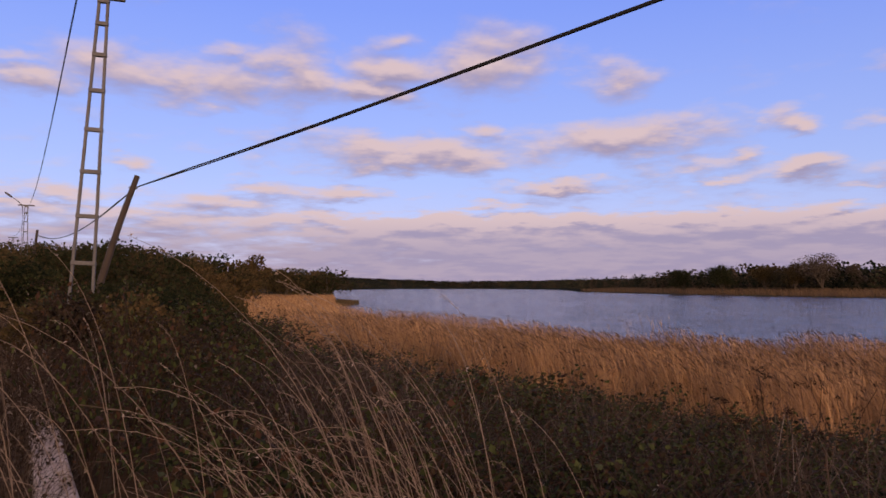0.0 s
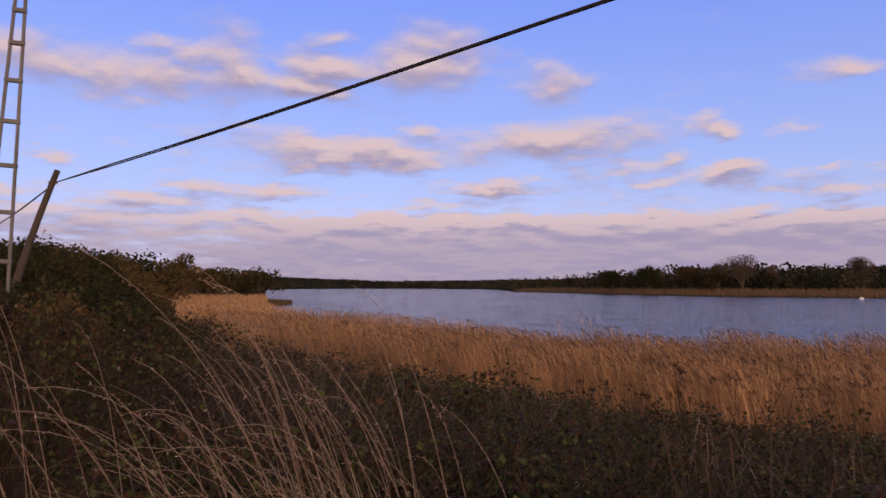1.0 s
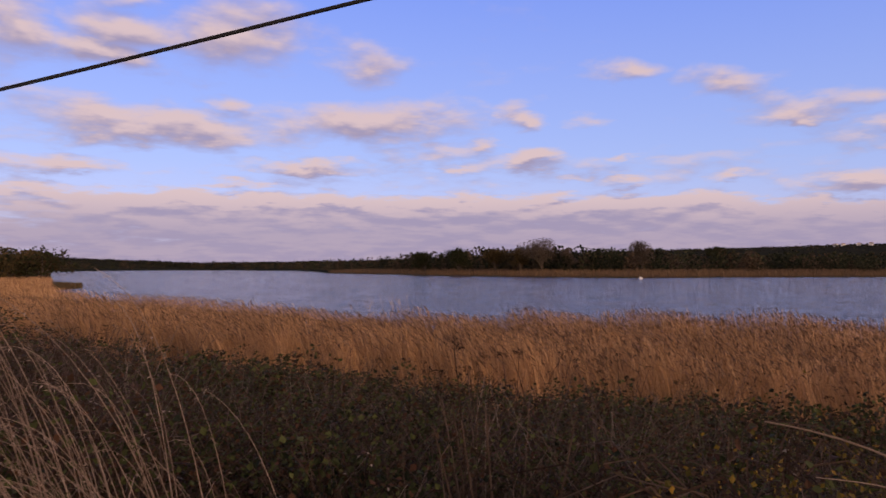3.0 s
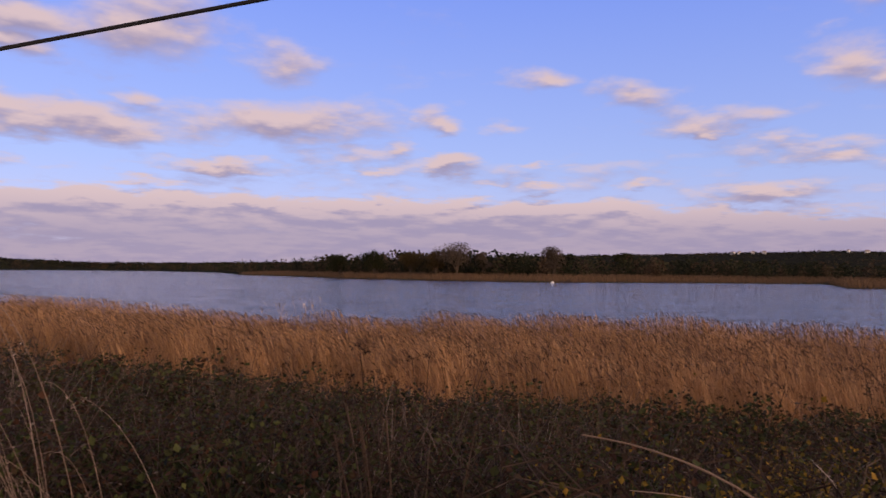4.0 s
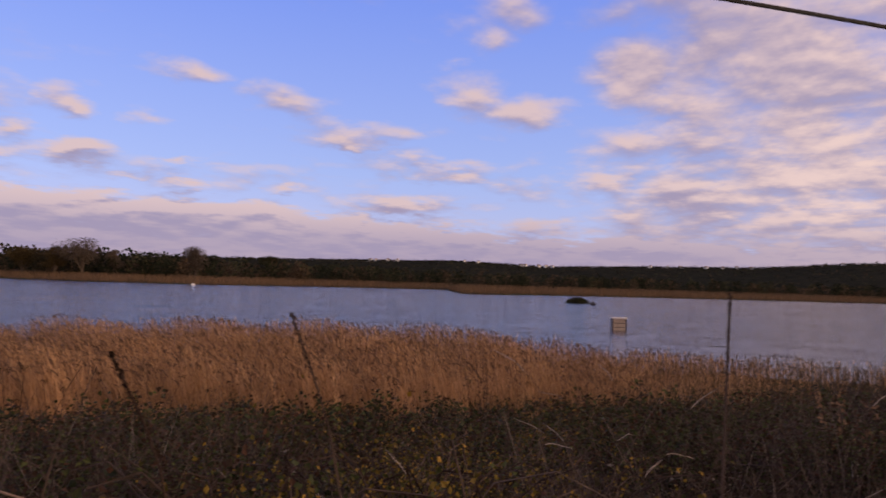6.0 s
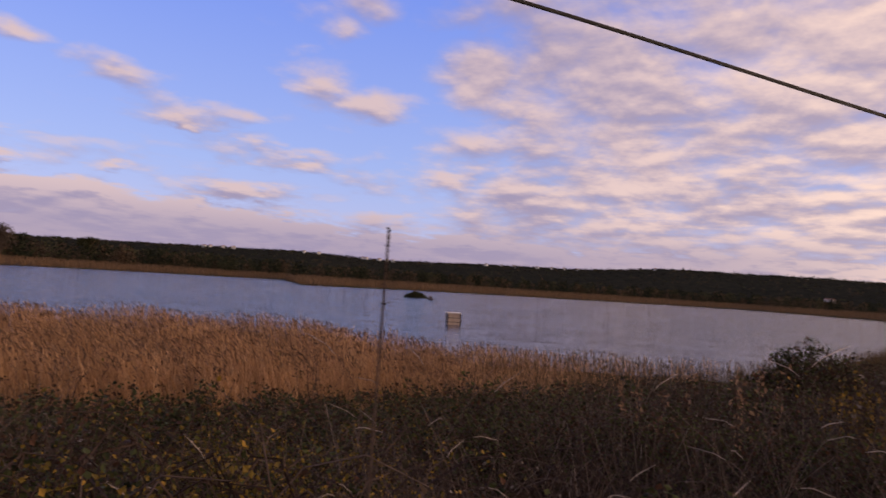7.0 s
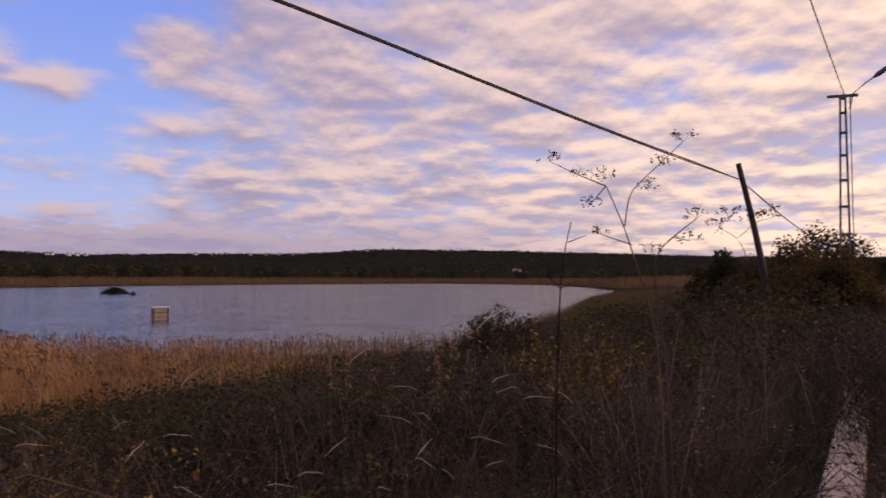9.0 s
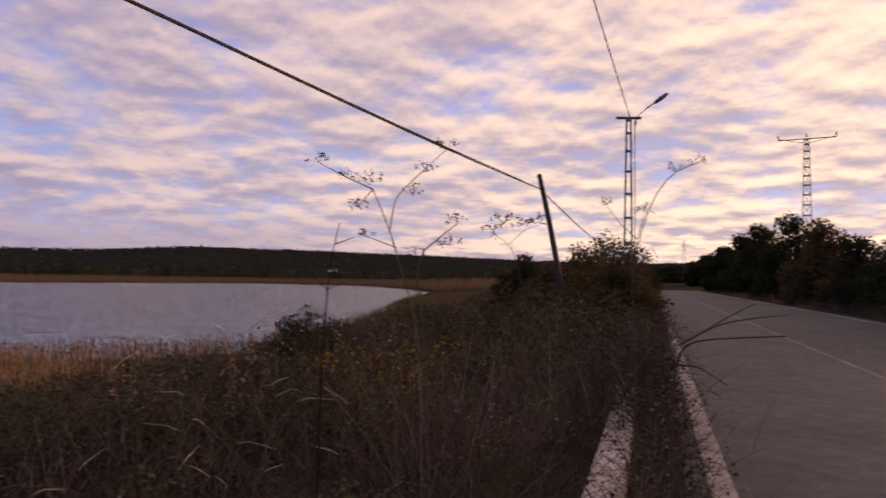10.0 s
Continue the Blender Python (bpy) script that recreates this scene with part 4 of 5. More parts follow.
# wooded slope behind it
for i in range(46):
    u = -34 + 25.5 * (i + 0.5) / 46 + RNG.uniform(-0.4, 0.4)
    r = RNG.uniform(95, 190) if u < -15 else RNG.uniform(200, 330)
    top = np.interp(u, [-34, -28, -24, -20, -16, -13, -8], [2.7, 3.0, 3.1, 2.5, 1.7, 1.2, 1.1]) + RNG.uniform(-0.25, 0.2)
    b = ground_at(u, r)
    tree("slope_tree", b, EYE + math.tan(radians(top)) * r - b[2], RNG.uniform(8, 12) * (1 if r < 195 else 1.4), M_TREE_DARK if RNG.random() < 0.6 else M_TREE_BROWN,
         "dark tree on the wooded lakeside slope", "tree", 0.5 if r < 195 else 0.8, 900, 8, 0.15, "trees on the slope")
b = ground_at(-14.6, 160)
tree("round_tree", b, EYE + math.tan(radians(2.55)) * 160 - b[2], 9.0, M_TREE_BROWN, "rounded russet tree standing above the slope", "tree", 0.5, 5200, 14, 0.2)

# single trees on the far shore
for u, r, top, wide, mat in [(21.3, 420, 1.62, 15, M_TREE_DARK), (24.2, 420, 1.5, 16, M_TREE_BROWN), (27.9, 405, 2.35, 24, M_BARE), (30.0, 405, 1.7, 10, M_BARE), (26.2, 410, 1.75, 14, M_TREE_BROWN),
                             (35.6, 430, 2.18, 16, M_BARE), (41.0, 460, 1.7, 12, M_TREE_DARK), (18.6, 440, 1.3, 14, M_TREE_DARK)]:
    b = ground_at(u, r)
    tree("shore_tree", b, EYE + math.tan(radians(top)) * r - b[2], wide, mat, "bare grey-brown tree rising above the far wood" if mat is M_BARE else "tree standing above the far shore wood",
         "tree", 0.6, 4600, 18, 0.22, "tall trees on the far shore")

# woods on the far shore and on the ridge
wood_u = [-10, -3, 8, 10, 14, 18, 22, 30, 40, 50, 60, 72, 85, 100, 112]
wood_e = [0.55, 0.45, 0.48, 0.6, 0.75, 1.1, 1.45, 1.5, 1.3, 1.0, 0.85, 0.75, 0.7, 0.65, 0.65]
groves = {M_FOREST: [], M_WOOD_BROWN: [], M_WOOD_OLIVE: []}
for i in range(1500):
    u = RNG.uniform(-11, 113)
    rf = float(far_shore(u))
    r = rf + RNG.uniform(55, 190) * (1 if rf < 700 else 1.5)
    x, y, z = ground_at(u, r)
    share = RNG.uniform(0.42, 1.14)
    tall = max(3.0, EYE + math.tan(radians(float(np.interp(u, wood_u, wood_e)) * share)) * r - z)
    k = 80 if r < 700 else 56
    wide = tall * RNG.uniform(0.3, 0.5)
    d = RNG.normal(size=(k, 3))
    d /= np.linalg.norm(d, axis=1, keepdims=True)
    q = RNG.uniform(0, 1, k)
    belly = np.sqrt(np.clip(1 - (1.9 * q - 0.8) ** 2 / 1.3, 0.05, 1))
    at = np.array([x, y, z]) + np.stack([d[:, 0] * wide * belly, d[:, 1] * wide * belly, tall * q], -1)
    kind = M_FOREST if RNG.random() < 0.55 else M_WOOD_BROWN if share < 0.85 or RNG.random() < 0.4 else M_WOOD_OLIVE
    groves[kind].append((at, RNG.uniform(0.10, 0.22, k) * tall * 0.75))
wood = None
for kind, found in groves.items():
    ob = sheet("far_wood" if wood is None else "wood_growth", *leaves(np.concatenate([f[0] for f in found]), np.concatenate([f[1] for f in found]), 0.85), kind, wood)
    wood = wood or tagged(ob, "mixed dark and russet wood behind the far shore", "wood", kind="stuff")
stands = {M_HILL: [], M_WOOD_OLIVE: [], M_WOOD_BROWN: []}
for i in range(15000):
    u = RNG.uniform(-38, 128)
    r = RNG.uniform(1800, 1920) if i < 4200 else float(far_shore(u)) + 190 + (1900 - 190 - float(far_shore(u))) * RNG.random() ** 0.8
    if r < far_shore(u) + 120:
        continue
    x, y, z = ground_at(u, r)
    k = 9
    grow = (0.35 + 0.65 * r / 1900) * (0.5 if i >= 4200 else 1.0)
    tall = RNG.uniform(4, 11) * grow if i >= 4200 else RNG.uniform(1.5, 4.5)
    at = np.array([x, y, z]) + RNG.normal(size=(k, 3)) * [5 * grow, 5 * grow, 1] + np.stack([np.zeros(k), np.zeros(k), tall * RNG.uniform(0, 1, k)], -1)
    t = RNG.random() + 0.5 * noise.noise((x * 0.006, y * 0.006, 3.0))
    stands[M_WOOD_BROWN if t > 0.92 else M_WOOD_OLIVE if t > 0.72 else M_HILL].append((at, RNG.uniform(2.5, 5, k) * grow))
hill = None
for mat, found in stands.items():
    ob = sheet("hill_wood" if hill is None else "wood_growth", *leaves(np.concatenate([f[0] for f in found]), np.concatenate([f[1] for f in found]), 0.9, 0.3), mat, hill)
    hill = hill or tagged(ob, "dark woods covering the far hills", "wood", kind="stuff")

# bushes on the east bank and beyond the road
for u, r, top, wide, mat in [(109.6, 36, 1.0, 2.2, M_TREE_BROWN), (111.2, 35, 2.2, 2.6, M_TREE_DARK), (113.2, 33, 1.9, 3.4, M_TREE_BROWN), (115.6, 33, 3.2, 3.8, M_TREE_BROWN),
                             (117.4, 36, 4.1, 4.6, M_TREE_DARK), (119.4, 39, 3.3, 3.8, M_TREE_DARK), (112.6, 29, 0.0, 2.4, M_TREE_BROWN), (114.9, 28, 1.0, 3.2, M_TREE_BROWN),
                             (117.4, 29, 1.2, 3.2, M_TREE_BROWN), (119.4, 31, 0.9, 2.6, M_TREE_BROWN), (118.5, 29.5, 2.3, 3.2, M_TREE_BROWN)]:
    b = ground_at(u, r)
    shrub("bank_bush", b, EYE + math.tan(radians(top)) * r - b[2], wide, mat, "tall dense bush on the bank beside the pole", "bush", 0.095, 5600, "bushes round the pole")
def beyond_road(u, wide):
    """Distance along a bearing at which a bush of this width (in degrees) clears the far verge."""
    r = 20.0
    while r < 420:
        q = ground_at(u, r)
        if lakeward(np.array(q[0]), np.array(q[1])) < -12.2 - 0.4 * r * radians(wide):
            break
        r += 2.0
    return r


for u, top, wide in [(121.9, 0.9, 3.0), (122.9, 1.0, 3.0), (123.9, 1.4, 3.2), (125.0, 2.2, 3.4), (126.2, 2.9, 3.6), (127.4, 3.8, 4.0), (128.6, 4.6, 4.6), (130.6, 5.3, 5.4), (132.6, 4.9, 5.4),
                     (134.6, 3.7, 5.6), (137.0, 3.4, 6.0), (139.6, 3.8, 7.0), (142.5, 4.2, 8.0), (145.5, 4.5, 9.0), (126.8, 1.4, 3.0), (129.5, 2.0, 3.6), (132.0, 2.2, 4.4), (135.5, 1.6, 5.0)]:
    r = beyond_road(u, wide)
    b = ground_at(u, r)
    tall = EYE + math.tan(radians(top)) * r - b[2]
    shrub("roadside_bush", b, tall, r * radians(wide), M_TREE_BROWN if (u * 10) % 3 < 1 else M_TREE_DARK, "dark dense bush beyond the road", "bush",
          0.0027 * r + 0.01, 8600, "thicket across the road")
# thicket carried on unseen along the road's far side, added to shade the bank
for s in np.arange(-62, 26, 3.4):
    q = along(-14.6 + RNG.uniform(-0.8, 0.8), s, s, 1.0)[0]
    x, y = float(q[0]), float(q[1])
    shrub("roadside_bush", (x, y, float(height(np.array(x), np.array(y)))), RNG.uniform(3.8, 4.8), RNG.uniform(4.2, 5.2), M_TREE_DARK,
          "dark dense bush beyond the road", "bush", 0.30 if s < 6 else 0.10, 1300 if s < 6 else 6000, "thicket across the road")
# yellowing bushes
for x, y, top in [(9.2, -1.75, 1.25), (9.9, -1.2, 1.1), (10.6, -2.2, 1.1), (8.6, -1.5, 1.05), (1.95, 1.55, 1.45), (2.5, 1.9, 1.35), (2.9, 1.6, 1.3), (3.3, 2.3, 1.15), (2.2, 2.4, 1.3), (3.9, 2.6, 1.0), (4.4, 3.4, 0.85)]:
    g = float(height(np.array(x), np.array(y)))
    plant(YELLOW_NEAR if x < 5 else YELLOW, x, y, (top - g) * (0.75 if x < 5 else 0.8), 1.15)
# small shrub at the water
for u, r, top, wide in [(94.3, 18.2, -1.9, 1.7), (92.4, 18.6, -3.0, 1.3), (96.2, 19, -3.0, 1.6), (93.2, 18.4, -2.6, 1.4)]:
    b = ground_at(u, r)
    shrub("small_shrub", b, EYE + math.tan(radians(top)) * r - b[2], wide, M_LEAF, "small dark green feathery shrub near the shore", "bush", 0.045, 3400, "shrubs near the shore")


# ---- poles, towers, cables ----
def lattice_pole(at, tall, base, top, yaw, label, arm=1.3, lamp=0, insulators=0, battens=8, four=False, sway=(0.0, 0.0)):
    t = thing("power_pole", Matrix.Translation(at) @ pose(0, 0, 0, sway[0], sway[1], yaw), label, "power pole")
    rows = [0.0] + [1 - (1 - i / battens) ** 1.25 for i in range(1, battens + 1)]
    for sx in (-1, 1):
        for sy in ((-1, 1) if four else (0,)):
            bm = bmesh.new()
            foot, head = Vector((sx * base / 2, sy * base / 2, -0.3)), Vector((sx * top / 2, sy * top / 2, tall))
            way = head - foot
            turn = way.to_track_quat("Z", "Y").to_matrix().to_4x4()
            box(bm, (0.06, 0.07, way.length), (foot + head) / 2, 0.006, turn)
            part("leg", bm, M_STEEL, t)
    for q in rows[1:]:
        w = base + (top - base) * q
        for sy in ((-1, 1) if four else (0,)):
            bm = bmesh.new()
            box(bm, (w + 0.08, 0.11 if not four else 0.03, 0.10), (0, sy * w / 2, tall * q - 0.05), 0.01)
            part("batten", bm, M_STEEL, t)
    if four:
        for k, (q1, q2) in enumerate(zip(rows, rows[1:])):
            w1, w2 = base + (top - base) * q1, base + (top - base) * q2
            for sy in (-1, 1):
                sx = 1 if (k + (sy > 0)) % 2 else -1
                a, b = Vector((-sx * w1 / 2, sy * w1 / 2, tall * q1)), Vector((sx * w2 / 2, sy * w2 / 2, tall * q2))
                bm = bmesh.new()
                box(bm, (0.05, 0.05, (b - a).length), (a + b) / 2, 0.0, (b - a).to_track_quat("Z", "Y").to_matrix().to_4x4())
                part("brace", bm, M_STEEL, t)
    bm = bmesh.new()
    box(bm, (arm, 0.10, 0.11), (0, 0, tall + 0.05), 0.012)
    part("crossarm", bm, M_STEEL, t)
    if insulators:
        for x in (-arm / 2, 0.0, arm / 2):
            bm = bmesh.new()
            bmesh.ops.create_cone(bm, cap_ends=True, segments=10, radius1=0.12, radius2=0.06, depth=0.34, matrix=Matrix.Translation((x, 0, tall + 0.5 if x else tall + 0.45)))
            part("insulator", bm, M_CERAMIC, t)
        for sx in (-1, 1):
            bm = bmesh.new()
            a, b = Vector((0, 0, tall - 0.55)), Vector((sx * arm / 2, 0, tall + 0.2))
            box(bm, (0.06, 0.06, (b - a).length), (a + b) / 2, 0.0, (b - a).to_track_quat("Z", "Y").to_matrix().to_4x4())
            part("brace", bm, M_STEEL, t)
            bm = bmesh.new()
            box(bm, (0.05, 0.05, 0.34), (sx * arm / 2, 0, tall + 0.2))
            part("pin", bm, M_STEEL, t)
    if lamp:
        p = np.array([[[lamp * 0.25, 0, tall - 0.5], [lamp * 0.35, 0, tall + 0.1], [lamp * 0.8, 0, tall + 0.5], [lamp * 1.15, 0, tall + 0.75]]])
        sheet("lamp_arm", *tubes(p, 0.03, 6), M_STEEL, t)
        bm = bmesh.new()
        bmesh.ops.create_uvsphere(bm, u_segments=10, v_segments=6, radius=1.0,
                                  matrix=Matrix.Translation((lamp * 1.4, 0, tall + 0.93)) @ pose(0, 0, 0, 0, -lamp * 36, 0) @ Matrix.Diagonal((0.42, 0.13, 0.10, 1)))
        part("lamp_head", bm, M_STEEL, t, "grey street lamp head")
        sheet("conduit", *tubes(np.array([[[lamp * 0.36, 0.05, 0.4], [lamp * 0.30, 0.05, tall * 0.5], [lamp * 0.27, 0.05, tall]]]), 0.02, 5), M_STEEL, t)
    return t


def wooden_pole(foot, head, label, thick=0.11):
    f, h = np.array(foot, dtype=float), np.array(head, dtype=float)
    t = thing("wooden_pole", Matrix.Translation(foot), label, "utility pole")
    q = np.linspace(0, 1, 8)[:, None]
    path = (h - f) * q + np.array([[math.sin(k * 2.2) * 0.02, math.cos(k * 1.7) * 0.02 - 0.02, 0] for k in np.linspace(0, 3, 8)])
    path[0, 2] -= 0.3
    v, fc = tubes(path[None], np.linspace(1.15, 0.8, 8) * thick, 10)
    n = len(v)
    cap = np.array([[n - 10, n - 9, n - 8, n - 7], [n - 10, n - 7, n - 6, n - 5], [n - 10, n - 5, n - 4, n - 3], [n - 10, n - 3, n - 2, n - 1]])
    sheet("pole_shaft", v, np.concatenate([fc, cap]), M_POLE, t, smooth=False)
    at = (h - f) * (1 - 0.42 / np.linalg.norm(h - f))
    bm = bmesh.new()
    box(bm, (0.26, 0.07, 0.09), at, 0.01)
    part("bracket", bm, M_STEEL, t)
    return t


def cable(name, a, b, sag, label, thick=0.02, twin=0.0, via=None, n=41):
    """A line from a to b, sagging a little; via: a point that the wind and its ties pull it through."""
    stops = [np.array(p, dtype=float) for p in ((a, b) if via is None else (a, via, b))]
    path = []
    for p, q in zip(stops, stops[1:]):
        t = np.linspace(0, 1, n)[:, None]
        path.append(p + (q - p) * t - 4 * t * (1 - t) * np.array([0, 0, sag]))
    path = np.concatenate([path[0]] + [p[1:] for p in path[1:]])
    for _ in range(60):
        path[1:-1] = (path[:-2] + 2 * path[1:-1] + path[2:]) / 4
    k = np.linspace(0, 1, len(path))[:, None]
    path = path + np.array([0, 0, 1.0]) * twin * np.minimum(1, 10 * np.minimum(k, 1 - k)) * (1 - 0.76 * np.sin(np.pi * k) ** 2)
    tagged(sheet(name, *tubes(path[None], thick, 6), M_CABLE, smooth=True), label, "cable")


def spot(u, r, e):
    """The point at a bearing, plan distance and elevation from the turning point."""
    return (r * math.sin(radians(u)), r * math.cos(radians(u)), EYE + r * math.tan(radians(e)))


POLE_L, POLE_R = spot(-22.9, 26.0, 8.0), spot(112.1, 27.0, 8.36)
g = ground_at(-26.4, 25.5)
wooden_pole(g, POLE_L, "weathered dark wooden utility pole leaning over the bank")
g = ground_at(114.6, 27.5)
wooden_pole(g, POLE_R, "weathered dark wooden utility pole leaning among bushes")
POLE_L2, POLE_L3 = spot(-29.45, 62.0, 3.93), spot(-30.3, 100, 3.0)
wooden_pole(ground_at(-29.8, 62), POLE_L2, "distant dark wooden utility pole by the road")
POLE_R2 = spot(119.6, 70.0, 2.6)
wooden_pole(ground_at(119.9, 70), POLE_R2, "distant dark wooden utility pole behind bushes")
TOWER_L, TOWER_R = ground_at(-26.4, 20.0), ground_at(119.0, 32.6)
lattice_pole((TOWER_L[0], TOWER_L[1], 0.0), 9.0, 0.60, 0.2, 12, "grey steel lattice power pole beside the road", 1.0, 0, 0, 9, False, (0, 2.6))
lattice_pole((TOWER_R[0], TOWER_R[1], 0.0), 9.0, 0.42, 0.18, -108, "grey steel lattice power pole with a street lamp", 1.1, 1.0, 0, 9)
T2 = ground_at(-30.2, 75.0)
lattice_pole((T2[0], T2[1], 0.0), 9.1, 0.62, 0.22, 30, "distant steel lattice pole with a street lamp", 1.3, -1.0, 0, 9)
T3 = ground_at(-31.0, 125.0)
lattice_pole((T3[0], T3[1], 0.0), 9.1, 0.62, 0.22, 30, "distant steel lattice pole by the road", 1.3, 0, 0, 9)
T4 = ground_at(131.6, 98.0)
lattice_pole(T4, EYE + 98 * math.tan(radians(10.9)) - T4[2] - 0.9, 1.4, 0.56, -132, "tall steel lattice power pole with three insulators", 6.4, 0, 1, 16, True)
T5 = ground_at(123.3, 400.0)
lattice_pole(T5, EYE + 400 * math.tan(radians(3.4)) - T5[2], 2.2, 0.9, -125, "distant steel lattice power pole with insulators", 9.5, 0, 1, 12, True)

A, B = np.array(spot(-22.95, 26.0, 7.2)), np.array(spot(112.2, 27.0, 7.2))
for twin in (0.0, 0.052):
    cable("telephone_cable", A, B, 0.12, "black overhead telephone cable between wooden poles", 0.018, twin, spot(53.0, 7.2, 24.9))
    cable("telephone_cable", A, np.array(POLE_L2) - [0, 0, 0.42], 0.9, "black overhead telephone cable running off along the road", 0.016, twin * 0.8)
    cable("telephone_cable", B, np.array(POLE_R2) - [0, 0, 0.42], 0.9, "black overhead telephone cable running off along the road", 0.016, twin * 0.8)
TL, TR, TL2, TL3 = (np.array(spot(-26.9, 19.9, 20.2)), np.array(spot(119.1, 32.4, 12.6)), np.array(spot(-30.0, 74.5, 5.7)), np.array(spot(-31.0, 125, 3.5)))
cable("power_cable", TR, TL, 0.15, "twisted black overhead power cable", 0.018, 0.0, (1.55, 1.5, 8.7))
cable("power_cable", TL, TL2, 1.0, "twisted black overhead power cable", 0.02)
cable("power_cable", TL2, TL3, 1.0, "twisted black overhead power cable", 0.02)


# ---- hut, islet, boat, houses ----
def hut():
    x, y, _ = spot(68.5, 74.5, 0)
    t = thing("water_hut", Matrix.Translation((x, y, WATER)) @ pose(0, 0, 0, 0, 0, -60), "weathered beige box hut with pale flat roof in the lake", "hut")
    bm = bmesh.new()
    box(bm, (1.30, 1.25, 1.9), (0, 0, 0.2), 0.02)
    part("hut_wall", bm, M_HUT, t)
    for z in (0.30, 0.72):
        bm = bmesh.new()
        box(bm, (1.35, 1.30, 0.05), (0, 0, z), 0.01)
        part("batten", bm, M_POLE, t)
    for sx in (-1, 1):
        for sy in (-1, 1):
            bm = bmesh.new()
            box(bm, (0.09, 0.09, 1.6), (sx * 0.65, sy * 0.625, 0.33), 0.01)
            part("corner_post", bm, M_POLE, t)
    bm = bmesh.new()
    box(bm, (1.52, 1.48, 0.13), (0, 0, 1.2), 0.02)
    part("hut_roof", bm, M_HUT_TOP, t, "pale flat overhanging roof")


hut()
a = RNG.uniform(0, 6.28, 1500)
q = np.sqrt(RNG.random(1500))
c = np.array(spot(65.4, 190, 0))
isl = np.stack([c[0] + np.cos(a) * q * 3.9, c[1] + np.sin(a) * q * 3.0, np.full(1500, WATER - 0.05)], -1)
ob = reed_field("reed_islet", isl, 1.7 * (1.05 - q ** 2), M_WOOD_OLIVE, "small islet of green-brown rushes in the lake", width=0.12, leaf_count=1, plume=False)
tagged(ob, category="islet")


def boat(u, r, size, label, mat=None):
    x, y, _ = spot(u, r, 0)
    t = thing("boat", Matrix.Translation((x, y, WATER)) @ pose(0, 0, 0, 0, 0, -u), label, "boat")
    bm = bmesh.new()
    box(bm, (size, size * 0.4, size * 0.3), (0, 0, size * 0.1), size * 0.06)
    part("hull", bm, mat or M_WHITE, t)
    bm = bmesh.new()
    box(bm, (size * 0.45, size * 0.32, size * 0.3), (0, 0, size * 0.38), size * 0.04)
    part("cabin", bm, mat or M_WHITE, t)


boat(35.5, 315, 1.5, "small white boat moored off the far reeds")
boat(66.6, 176, 1.5, "small dark rowing boat beside the rush islet", M_POLE)


def house(u, r, w, h, d=8.0):
    b = ground_at(u, r)
    t = thing("house", Matrix.Translation((b[0], b[1], b[2])) @ pose(0, 0, 0, 0, 0, -u + float(RNG.uniform(-30, 30))), "small white house with a low tiled roof on the hill", "house", "houses on the hill")
    bm = bmesh.new()
    box(bm, (w, d, h + 3), (0, 0, h / 2 - 1.5))
    part("wall", bm, M_WHITE, t)
    bm = bmesh.new()
    v = [bm.verts.new(p) for p in ((-w * .55, -d * .58, h), (w * .55, -d * .58, h), (w * .55, d * .58, h), (-w * .55, d * .58, h), (-w * .5, 0, h + 1.6), (w * .5, 0, h + 1.6))]
    for f in ((0, 1, 5, 4), (2, 3, 4, 5), (0, 4, 3), (1, 2, 5), (3, 2, 1, 0)):
        bm.faces.new([v[i] for i in f])
    part("roof", bm, M_TILE, t)
    for x in (-0.28, 0.05, 0.3):
        bm = bmesh.new()
        box(bm, (w * 0.12, 0.1, h * 0.3), (w * x, -d / 2 - 0.03, h * 0.62))
        part("window", bm, M_GLASS, t)


for u in (48.9, 49.6, 50.4, 51.0, 56.4, 57.3, 61.0, 61.4, 62.2, 62.9, 63.4, 70.6, 72.0, 73.4, 74.6, 75.8, 77.2, 78.2, 84.2):
    house(u + float(RNG.uniform(-0.3, 0.3)), float(RNG.uniform(1640, 1780)), float(RNG.uniform(4, 9)), float(RNG.uniform(4.0, 5.4)), 6.0)
house(95.9, 900, 9, 3.5, 7.0)


# ---- tall grasses and dead plants close to the path ----
def bend(a, m, b, k=9):
    """Quadratic curves between arrays of points."""
    q = np.linspace(0, 1, k)[None, :, None]
    a, m, b = (np.asarray(p, dtype=float)[:, None, :] for p in (a, m, b))
    return (1 - q) ** 2 * a + 2 * q * (1 - q) * m + q * q * b


